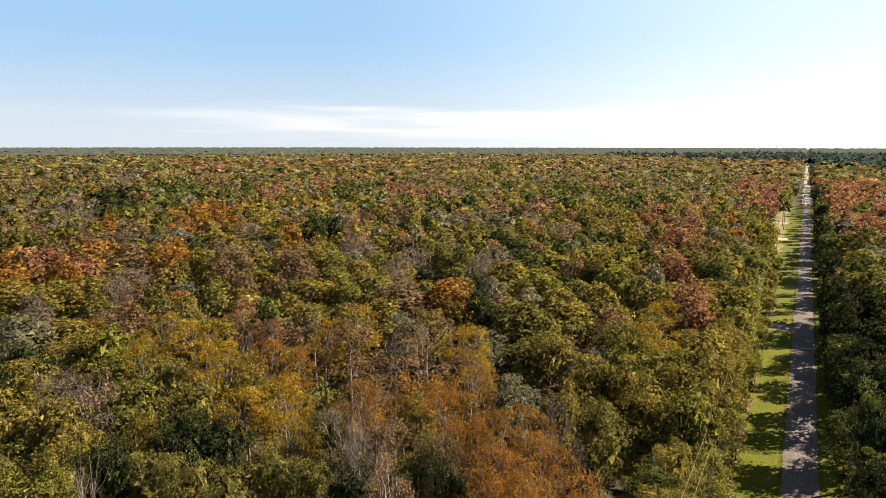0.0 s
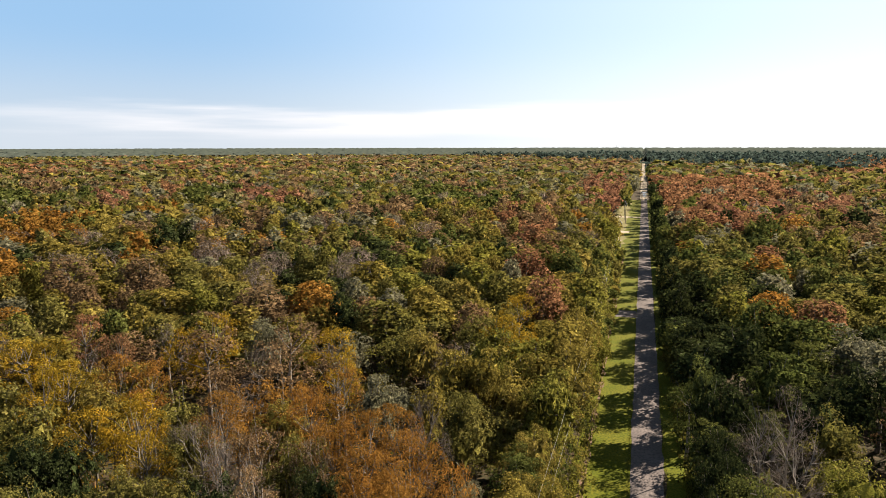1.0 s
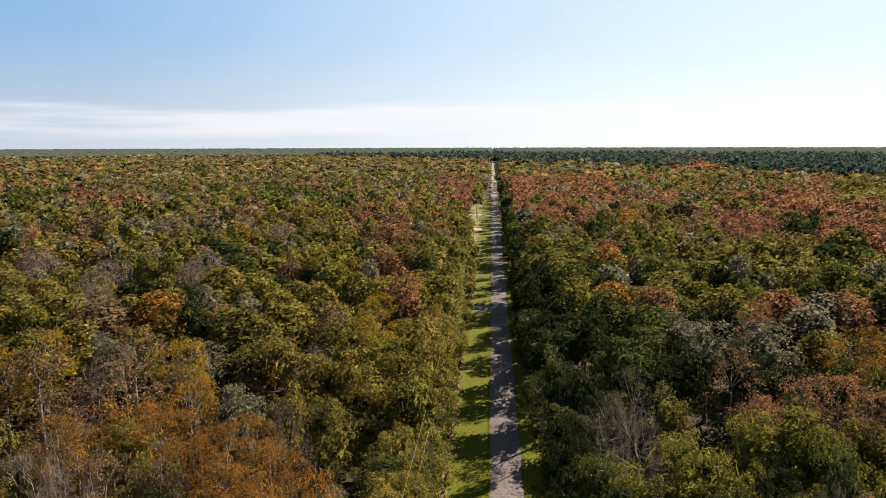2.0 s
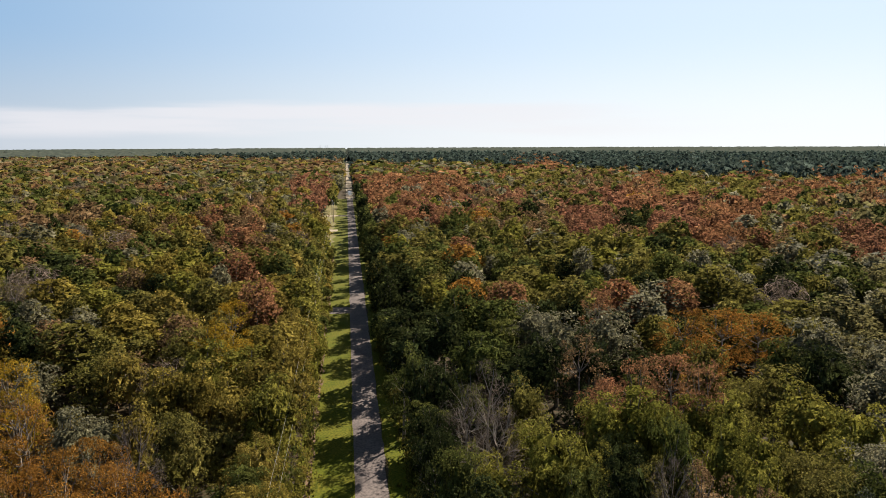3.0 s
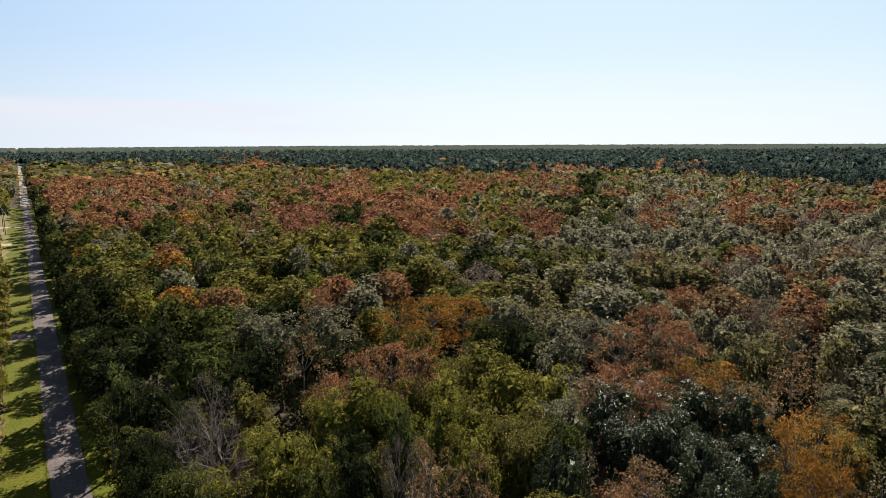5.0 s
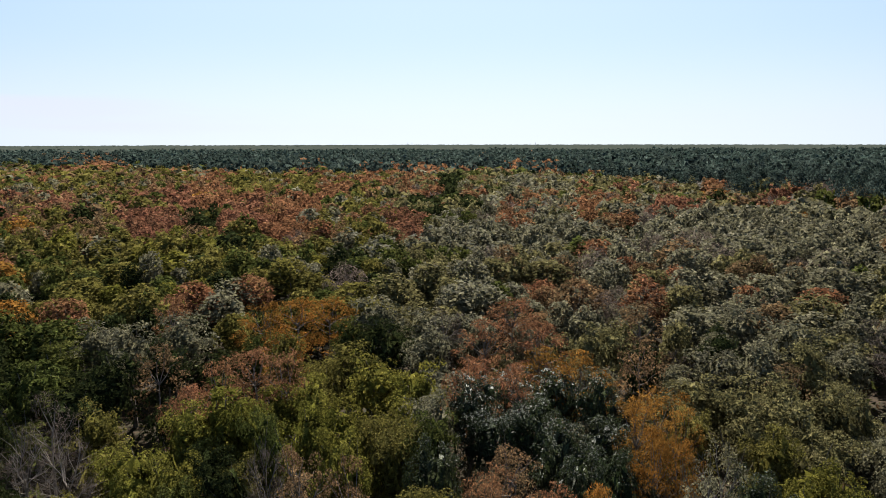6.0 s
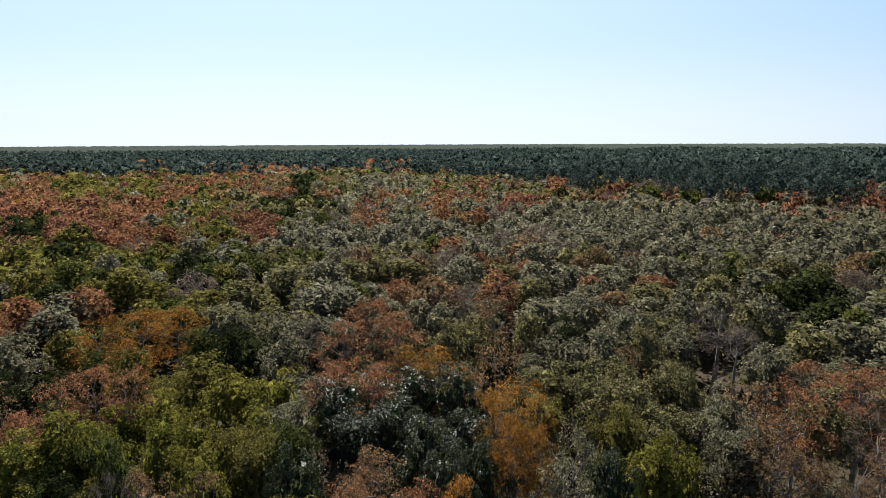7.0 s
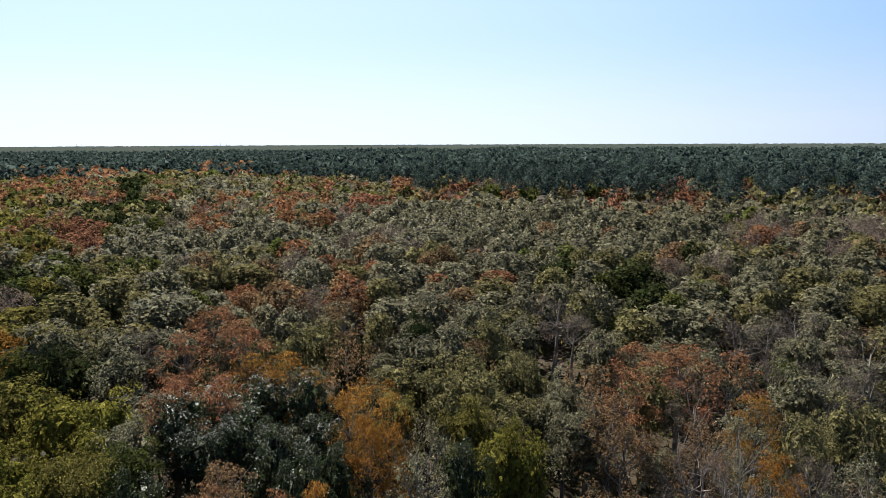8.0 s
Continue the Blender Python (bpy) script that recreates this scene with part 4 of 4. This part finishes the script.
plant("feather", "rust", 80.8, 3.7, 16.2, 4.7)
plant("feather", "rust", 68.4, 7.9, 16.6, 3.3)
plant("sparse", "rust", 76.1, -1.7, 15.4, 3.2)
plant("feather", "orange", 64.4, -3.9, 16.7, 2.9)
plant("feather", "orange", 53.0, -4.6, 16.0, 2.5)
plant("bare", "twig", 70.9, 1.4, 13.7, 3.2)
plant("bare", "twig", 84.0, -6.1, 13.5, 3.0)
plant("bare", "twig", 104.1, -7.1, 14.1, 4.3)
plant("bare", "twig", 105.6, -10.8, 14.1, 5.0)
plant("bare", "twig", 95.5, -2.6, 14.2, 3.9)
plant("bare", "twig", 95.9, -18.0, 14.2, 4.0)
plant("bare", "twig", 84.1, -15.6, 13.4, 3.0)
plant("bare", "twig", 78.0, -12.1, 13.7, 2.8)
plant("bare", "twig", 56.4, 1.2, 13.5, 2.9)
plant("bare", "twig", 51.6, -2.0, 14.8, 2.6)
plant("bare", "twig", 56.9, -8.2, 13.5, 2.9)
plant("sparse", "brown", 58.2, 6.9, 13.8, 2.9)
plant("sparse", "brown", 59.2, 0.1, 14.5, 3.0)
plant("sparse", "brown", 187.0, -33.1, 14.6, 5.2)
plant("sparse", "grey", 58.9, -2.9, 15.1, 2.9)
plant("sparse", "grey", 56.4, -10.7, 14.2, 2.9)
plant("round", "olive", 71.8, -12.2, 13.6, 3.1)
plant("round", "olive", 64.6, -7.7, 14.0, 3.2)
plant("round", "olive", 127.8, -23.4, 13.7, 5.2)
plant("round", "olive", 175.8, -11.0, 13.4, 5.2)
plant("round", "grey", 80.9, -9.2, 13.6, 3.4)
plant("round", "grey", 108.5, 1.1, 14.0, 5.1)
plant("round", "grey", 110.0, 6.9, 12.3, 5.2)
plant("round", "grey", 124.5, 3.3, 14.2, 5.2)
plant("round", "grey", 173.9, -1.2, 13.1, 5.2)
plant("round", "grey", 129.4, -6.7, 14.0, 5.2)
plant("round", "grey", 156.9, -24.5, 12.3, 5.2)
plant("round", "grey", 129.7, -17.2, 12.8, 5.2)
plant("round", "grey", 190.6, -23.1, 13.3, 5.2)
plant("round", "deep", 139.7, 14.7, 14.1, 5.2)
plant("round", "deep", 123.8, 9.8, 12.8, 5.2)
plant("round", "lime", 151.5, -15.8, 12.7, 5.2)


pick = random.Random(5)
grid = {}
for x, y, rad in planted:
    grid.setdefault((int(x // 10), int(y // 10)), []).append((x, y, rad))


def crowded(x, y, rad, ease):
    i, j = int(x // 10), int(y // 10)
    for a in (-1, 0, 1):
        for b in (-1, 0, 1):
            for px, py, pr in grid.get((i + a, j + b), ()):
                if math.hypot(px - x, py - y) < (pr + rad) * ease:
                    return True
    return False


LEFT_MIX = [(0.06, "round", "deep"), (0.15, "round", "green"), (0.36, "round", "olive"), (0.61, "round", "ochre"), (0.67, "round", "lime"),
            (0.74, "round", "grey"), (0.87, "sparse", "brown"), (0.96, "bare", "twig"), (9, "sparse", "orange")]
# muted colours far off on the left stand in for haze
FAR_LEFT_MIX = [(0.14, "round", "green"), (0.32, "round", "olive"), (0.46, "round", "sage"), (0.58, "round", "ochre"),
                (0.68, "round", "grey"), (0.86, "sparse", "brown"), (0.94, "bare", "twig"), (9, "sparse", "rust")]
RIGHT_MIX = [(0.14, "round", "deep"), (0.34, "round", "green"), (0.68, "round", "olive"), (0.75, "round", "lime"), (0.88, "round", "grey"),
             (0.93, "sparse", "brown"), (0.96, "bare", "twig"), (9, "sparse", "rust")]
FAR_RIGHT_MIX = [(0.07, "round", "deep"), (0.24, "round", "green"), (0.52, "round", "olive"), (0.66, "round", "grey"),
                 (0.78, "sparse", "brown"), (0.83, "bare", "twig"), (9, "sparse", "rust")]
# near wood right of the road: its shade painted by mostly dark leaves
SHADY_EDGE_MIX = [(0.66, "round", "deep"), (0.84, "round", "green"), (0.92, "round", "olive"), (9, "bare", "twig")]
EAST_MIX = [(0.06, "round", "deep"), (0.10, "round", "green"), (0.22, "round", "olive"), (0.23, "round", "lime"), (0.77, "round", "grey"),
            (0.87, "sparse", "brown"), (0.97, "bare", "twig"), (9, "sparse", "rust")]


def fill(d0, d1, tries, ease, grow):
    """Trees at random between two distances, over the sector that is overlooked."""
    for _ in range(tries):
        az, d = pick.uniform(-63, 103), math.sqrt(pick.uniform(d0 * d0, d1 * d1))
        x, y = d * math.sin(radians(az)), d * math.cos(radians(az))
        if -9.0 < x < 11.5 and y < 485 or -14 < x < -8 and 245 < y < 385:
            continue
        rad = pick.uniform(2.5, 4.5) * grow * (1.15 if d > 165 else 1)
        if d > pine_edge(az):
            rad *= 1.0 if d < 760 else 0.7
        if 11 < x < 16 and 40 < y < 330 and pick.random() < 0.5:
            continue
        if y > 485 and -(3.0 + 0.7 * rad) < x - 2 < 5.2 + 0.7 * rad:
            continue
        if y > 0 and abs(x - 2) < 3.6 + 0.8 * rad:
            continue
        if crowded(x, y, rad, ease * (1.4 if d > pine_edge(az) else 1)):
            continue
        n1 = noise.noise((x * 0.012, y * 0.012, 7.0))
        q = pick.random() * 0.9 + 0.05 + 0.3 * n1
        shape = None
        for a0, a1, g0, g1, gs, gc, share in groves:
            if a0 < az < a1 and g0 < d < g1 and pick.random() < share:
                shape, colour = gs, gc
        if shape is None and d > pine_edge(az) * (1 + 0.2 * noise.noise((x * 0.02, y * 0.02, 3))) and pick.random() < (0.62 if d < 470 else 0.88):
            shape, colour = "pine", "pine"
        if shape is None:
            mix = SHADY_EDGE_MIX if 4 < az < 24 and d < 115 else LEFT_MIX if az < 0.5 else RIGHT_MIX if az < 45 else EAST_MIX
            if d > 330:
                mix = FAR_LEFT_MIX if az < 0.5 else FAR_RIGHT_MIX
            shape, colour = next((s, c) for limit, s, c in mix if q < limit)
        if colour == "orange" and d > 380:
            colour = "rust"
        if shape == "pine":
            stand = 0.5 + 0.9 * noise.noise((x * 0.006, y * 0.006, 11.0))
            height = pick.uniform(13.5, 20.5) + (8.5 if az > 58 else 5.0) * min(max(stand, 0), 1)
        elif d > pine_edge(az):
            height = pick.uniform(12, 17.5)
        else:
            height = pick.uniform(8.2, 13.8) if d < 150 else pick.triangular(10, 16, 13)
        grid.setdefault((int(x // 10), int(y // 10)), []).append((x, y, rad))
        plant(shape, colour, x, y, height, rad, False)


# the edge of the wood along the road
for side, start in ((1, 38), (-1, 44)):
    y = start
    while y < 480:
        y += pick.uniform(4.6, 7.8) * (1 if y < 150 else 1.2) * (1.25 if side > 0 else 0.62)
        x = (8.0 if y < 75 else 6.5) + pick.uniform(0, 1.2) if side > 0 else -7.8 - pick.uniform(0, 1.8)
        rad = pick.uniform(2.1, 3.2)
        if side < 0 and 240 < y < 385 or crowded(x, y, rad, 0.42):
            continue
        grid.setdefault((int(x // 10), int(y // 10)), []).append((x, y, rad))
        if side > 0:
            # mostly deep green, so the colour carries this row's shade
            plant(pick.choice(["round", "sparse", "tall"]), pick.choice(["deep", "green", "deep", "deep"]), x, y, pick.uniform(9, 14.5), rad)
        else:
            plant("round", pick.choice(["lime", "green", "olive", "ochre"]), x, y, pick.uniform(8.5, 13.0), rad)
fill(36, 110, 6000, 0.80, 1.0)
fill(110, 320, 34000, 0.69, 1.05)
fill(320, 760, 64000, 0.70, 1.1)
fill(760, 1700, 80000, 0.74, 1.65)

# ---- the roadside: bushes under the wires, drive, sand, poles ----
for k in range(230):
    y = 40 + 230 * pick.random() ** 1.5
    x = pick.uniform(-9.0, -5.3)
    if abs(y - 157) < 4 or y > 235 and x > -8:
        continue
    tall = pick.uniform(2.2, 4.6) * (1.4 if x < -7.5 else 0.8)
    plant("shrub", pick.choice(["lime", "olive", "lime", "green", "ochre"]), x, y, tall, pick.uniform(1.1, 1.9))
for k in range(170):
    y = 58 + 250 * pick.random() ** 1.3
    plant("shrub", pick.choice(["deep", "green", "olive"]), pick.uniform(7.0 if y < 85 else 5.6, 9.5), y, pick.uniform(1.5, 4.5), pick.uniform(1.0, 1.8))

strip("ditch", DIRT, -5.4, -4.8, 60, 240, 0.024, 4, 120, 0.15, -0.0, "brown earth ditch along the grass")
strip("drive", ROAD, -8.5, 0.3, 153.8, 160.2, 0.034, 6, 8, 0.25, 0.0, "pale gravel drive joining the road")
strip("clearing", DRY_GRASS, -13.0, -6.4, 240, 492, 0.022, 6, 40, 0.6, 0.0, "dry tan grass round the sandy lot")
strip("sandy_lot", SAND, -13.0, -8.0, 250, 312, 0.034, 5, 14, 0.5, 0.0, "bare sandy lot beside the poles")
strip("sandy_path", SAND, -12.5, -4.6, 305, 312, 0.04, 6, 4, 0.3, 0.0, "pale sand track across the grass")
strip("cross_path", SAND, -11.5, 0.3, 370, 376, 0.034, 6, 4, 0.3, 0.0, "pale sand track joining the road")

PUDDLE, _n, _l, _p, _o = nodes_of("shallow_puddle_water")
_p.inputs["Base Color"].default_value, _p.inputs["Roughness"].default_value = (0.05, 0.045, 0.04, 1), 0.04
for y, x0, x1, deep in ((528, 1.0, 3.4, 7), (549, 0.3, 4.2, 9), (568, 0.6, 3.6, 6)):
    ang = np.linspace(0, 2 * math.pi, 20, endpoint=False)
    edge = 1 + 0.16 * np.sin(3 * ang + y) + 0.08 * np.sin(5 * ang)
    V = np.stack([(x0 + x1) / 2 + (x1 - x0) / 2 * np.cos(ang) * edge, y + deep / 2 * np.sin(ang) * edge, np.full(20, 0.105)], 1)
    tagged(new("puddle", mesh_of("puddle", V, np.arange(20)[None], [PUDDLE])), "shallow puddle across the sandy road mirroring the sky", "puddle", "", "structure")


def lathe(profile, sides=12):
    """A turned solid: profile of (radius, z)."""
    ang = np.linspace(0, 2 * math.pi, sides, endpoint=False)
    V = [(r * math.cos(a), r * math.sin(a), z) for r, z in profile for a in ang]
    F = [(i * sides + j, i * sides + (j + 1) % sides, (i + 1) * sides + (j + 1) % sides, (i + 1) * sides + j)
         for i in range(len(profile) - 1) for j in range(sides)]
    return np.array(V), np.array(F)


POLE_X, POLE_TOP = -6.9, 10.3
pole = new("utility_pole")
part("shaft", mesh_of("shaft", *lathe([(0.17, 0), (0.165, 1), (0.14, 6), (0.115, POLE_TOP - 0.02), (0.08, POLE_TOP), (0.001, POLE_TOP + 0.01)]), [POLE_WOOD]), pole)
pin = part("insulator", mesh_of("insulator", *lathe([(0.02, 0), (0.02, 0.1), (0.07, 0.12), (0.05, 0.17), (0.075, 0.2), (0.04, 0.27), (0.001, 0.28)], 10), [METAL]), pole, "pale insulator on the pole top")
pin.location = (0.06, 0, POLE_TOP)
low_pin = part("insulator", pin.data, pole)
low_pin.matrix_basis = pose(0.14, 0, 8.6, 0, 90, 0)
can = part("transformer", mesh_of("transformer", *lathe([(0.001, 0), (0.2, 0.0), (0.22, 0.05), (0.22, 0.75), (0.2, 0.8), (0.06, 0.86), (0.05, 1.0), (0.001, 1.01)], 16), [METAL]), pole, "grey metal transformer can")
can.location = (0.36, -0.05, 8.9)
pole.matrix_basis = pose(POLE_X, 148, 0)
tagged(pole, "weathered wooden utility pole beside the grass verge", "utility pole", "poles along the road")
for y, turn in ((258, 4), (342, -3), (48, 2), (356, 8)):
    copy_thing(pole, pose(POLE_X - (0.9 if y == 356 else 0), y, 0, 0, 0, turn))


def wire(x, z, y0, y1, sag):
    ys = np.linspace(y0, y1, 25)
    u = np.linspace(-1, 1, 25)
    V, F = tube(np.stack([np.full(25, x), ys, z - sag * (1 - u * u)], 1), np.full(25, 0.008), 5)
    tagged(new("overhead_wire", mesh_of("overhead_wire", V, F, [WIRE])), "thin pale overhead wire strung between the poles", "wire", "wires along the road")


for y0, y1 in ((-52, 48), (48, 148), (148, 258), (258, 342)):
    wire(POLE_X + 0.06, POLE_TOP + 0.24, y0, y1, 0.9)
    wire(POLE_X + 0.42, 8.6, y0, y1, 1.1)

# rough grass along the edges of the mown verge and the road
gr = np.random.default_rng(8)
n = 9000
gy = 45 + 215 * gr.uniform(0, 1, n) ** 1.6
band = gr.integers(0, 4, n)
gx = np.choose(band, [gr.normal(-5.6, 0.5, n), gr.normal(-0.15, 0.12, n), gr.normal(4.1, 0.12, n), gr.normal(6.6, 0.6, n)])
tall = np.where((band == 0) | (band == 3), gr.uniform(0.25, 0.7, n), gr.uniform(0.06, 0.16, n))
ang = gr.uniform(0, 6.283, n)
side = np.stack([np.cos(ang), np.sin(ang), np.zeros(n)], 1) * (tall * 0.35)[:, None]
foot = np.stack([gx, gy, np.full(n, 0.02)], 1)
tip = foot + np.stack([gr.normal(0, 0.12, n), gr.normal(0, 0.12, n), tall], 1)
blades = np.stack([foot - side, foot + side, tip], 1).reshape(-1, 3)
tagged(new("rough_grass", mesh_of("rough_grass", blades, np.arange(n * 3).reshape(-1, 3), [LEAVES["lime"], LEAVES["olive"]], gr.integers(0, 2, n))),
       "tufts of rough yellow-green grass along the verge", "grass", "", "stuff")

# undergrowth below the trees: brambles, palms and saplings
ur = np.random.default_rng(21)
n = 46000
uaz, ud = np.radians(ur.uniform(-64, 104, n)), 26 + 420 * ur.uniform(0, 1, n) ** 1.4
ux, uy = ud * np.sin(uaz), ud * np.cos(uaz)
keep = (ux < -9.5) | (ux > 8.2)
ux, uy = ux[keep], uy[keep]
n = len(ux)
foot = np.stack([ux, uy, ur.uniform(0.1, 1.0, n) ** 2 * 3.4], 1)
size = ur.uniform(0.35, 0.8, (n, 1)) * (0.5 + 0.5 * np.hypot(ux, uy)[:, None] / 90)
a, b = unit(ur.normal(size=(n, 3)) + [0, 0, 0.5]), unit(ur.normal(size=(n, 3)))
sprays = np.stack([foot + a * size, foot - a * size * 0.4 + b * size * 0.55, foot - a * size * 0.4 - b * size * 0.55], 1)
sprays[:, :, 2] = np.maximum(sprays[:, :, 2], 0.02)
UNDER = [LEAVES[c] for c in ("deep", "green", "olive", "brown")]
tagged(new("undergrowth", mesh_of("undergrowth", sprays.reshape(-1, 3), np.arange(n * 3).reshape(-1, 3), UNDER, ur.integers(0, 4, n))),
       "dense shaded undergrowth of saplings beneath the trees", "undergrowth", "", "stuff")

MASTS = [(-2.05, 3300), (-1.65, 3400), (-1.5, 3300), (40.05, 3400), (40.4, 3500), (50.1, 3300), (50.55, 3450)]


def polar(az, d, z):
    return d * math.sin(radians(az)), d * math.cos(radians(az)), z


# the far woods as one body of leaves
COLOURS = list(LEAVES)
tris, index, bends = [], [], []
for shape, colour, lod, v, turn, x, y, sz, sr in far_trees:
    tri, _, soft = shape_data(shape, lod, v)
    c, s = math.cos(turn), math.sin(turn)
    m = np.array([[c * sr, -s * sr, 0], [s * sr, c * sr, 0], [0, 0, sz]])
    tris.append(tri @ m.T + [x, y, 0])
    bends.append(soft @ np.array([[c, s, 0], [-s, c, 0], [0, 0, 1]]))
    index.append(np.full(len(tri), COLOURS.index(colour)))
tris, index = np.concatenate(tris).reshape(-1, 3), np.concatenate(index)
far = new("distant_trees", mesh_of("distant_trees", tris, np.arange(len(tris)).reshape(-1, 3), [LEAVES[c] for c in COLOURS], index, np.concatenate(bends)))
tagged(far, "continuous mixed autumn woodland reaching into the distance", "forest", "", "stuff")

# the woods beyond, down to the horizon
def canopy(name, r0, r1, rings, columns, z0, z1, materials, label, kind, category, seed):
    """The top of the woods as one uneven sheet between two distances, open along the road."""
    rr = np.random.default_rng(seed)
    R = (r0 * (r1 / r0) ** np.linspace(0, 1, rings))[:, None] * (1 + rr.normal(size=(rings, columns)) * 0.006)
    AZ = np.radians(np.linspace(-66, 106, columns))[None] + rr.normal(size=(rings, columns)) * 0.001
    X, Y = R * np.sin(AZ), R * np.cos(AZ)
    rise = np.interp(np.degrees(AZ), [-66, -15, 20, 60, 106], [0, 0, 3, 5, 5]) * (r0 > 1000)
    Z = np.where((X > -5) & (X < 7), -1.0, rr.uniform(z0, z1, R.shape) + rise)
    i = (np.arange(rings - 1)[:, None] * columns + np.arange(columns - 1)).ravel()
    F = np.stack([i, i + 1, i + columns + 1, i + columns], 1)
    index = None
    if len(materials) > 1:
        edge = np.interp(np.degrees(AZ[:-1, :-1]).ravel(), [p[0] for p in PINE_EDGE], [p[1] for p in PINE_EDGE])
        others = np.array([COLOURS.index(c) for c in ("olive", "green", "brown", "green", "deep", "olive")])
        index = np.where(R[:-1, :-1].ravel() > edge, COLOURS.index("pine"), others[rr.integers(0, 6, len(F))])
    tagged(new(name, mesh_of(name, np.stack([X, Y, Z], -1).reshape(-1, 3), F, materials, index)), label, category, "", kind)


# far forest green, with the haze of distance mixed into its base colour
MID_FOREST, _n, _l, _p, _o = nodes_of("haze_dulled_far_forest")
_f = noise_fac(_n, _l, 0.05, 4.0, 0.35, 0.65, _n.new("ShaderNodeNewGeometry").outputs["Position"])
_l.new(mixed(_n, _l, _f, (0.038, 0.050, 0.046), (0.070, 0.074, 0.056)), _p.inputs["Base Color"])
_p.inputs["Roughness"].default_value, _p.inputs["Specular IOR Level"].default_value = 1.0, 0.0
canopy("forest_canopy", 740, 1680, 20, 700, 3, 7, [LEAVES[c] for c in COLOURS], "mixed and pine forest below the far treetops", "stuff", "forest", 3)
canopy("backdrop", 1620, 4800, 26, 1100, 12, 16, [MID_FOREST], "green forest dulled by painted haze, reaching to the flat horizon", "structure", "forest", 5)

# lattice masts far off, just clearing the trees
mast = new("pylon")
for sx, sy in ((1, 1), (1, -1), (-1, 1), (-1, -1)):
    part("leg", mesh_of("leg", *tube([(3 * sx, 3 * sy, 0), (1.2 * sx, 1.2 * sy, 24), (0.5 * sx, 0.5 * sy, 41)], [0.25, 0.2, 0.15], 4), [METAL]), mast)
for z, w in ((30, 6), (35, 5), (40, 3.5)):
    part("cross_arm", mesh_of("cross_arm", *tube([(-w, 0, z), (0, 0, z + 0.8), (w, 0, z)], [0.12, 0.35, 0.12], 4), [METAL]), mast)
mast.matrix_basis = pose(*polar(*MASTS[0], 0)) @ Matrix.Diagonal((0.9, 0.9, 0.84, 1))
tagged(mast, "grey lattice power pylon above the far trees", "pylon", "far pylons")
for az, d in MASTS[1:]:
    copy_thing(mast, pose(*polar(az, d, 0)))
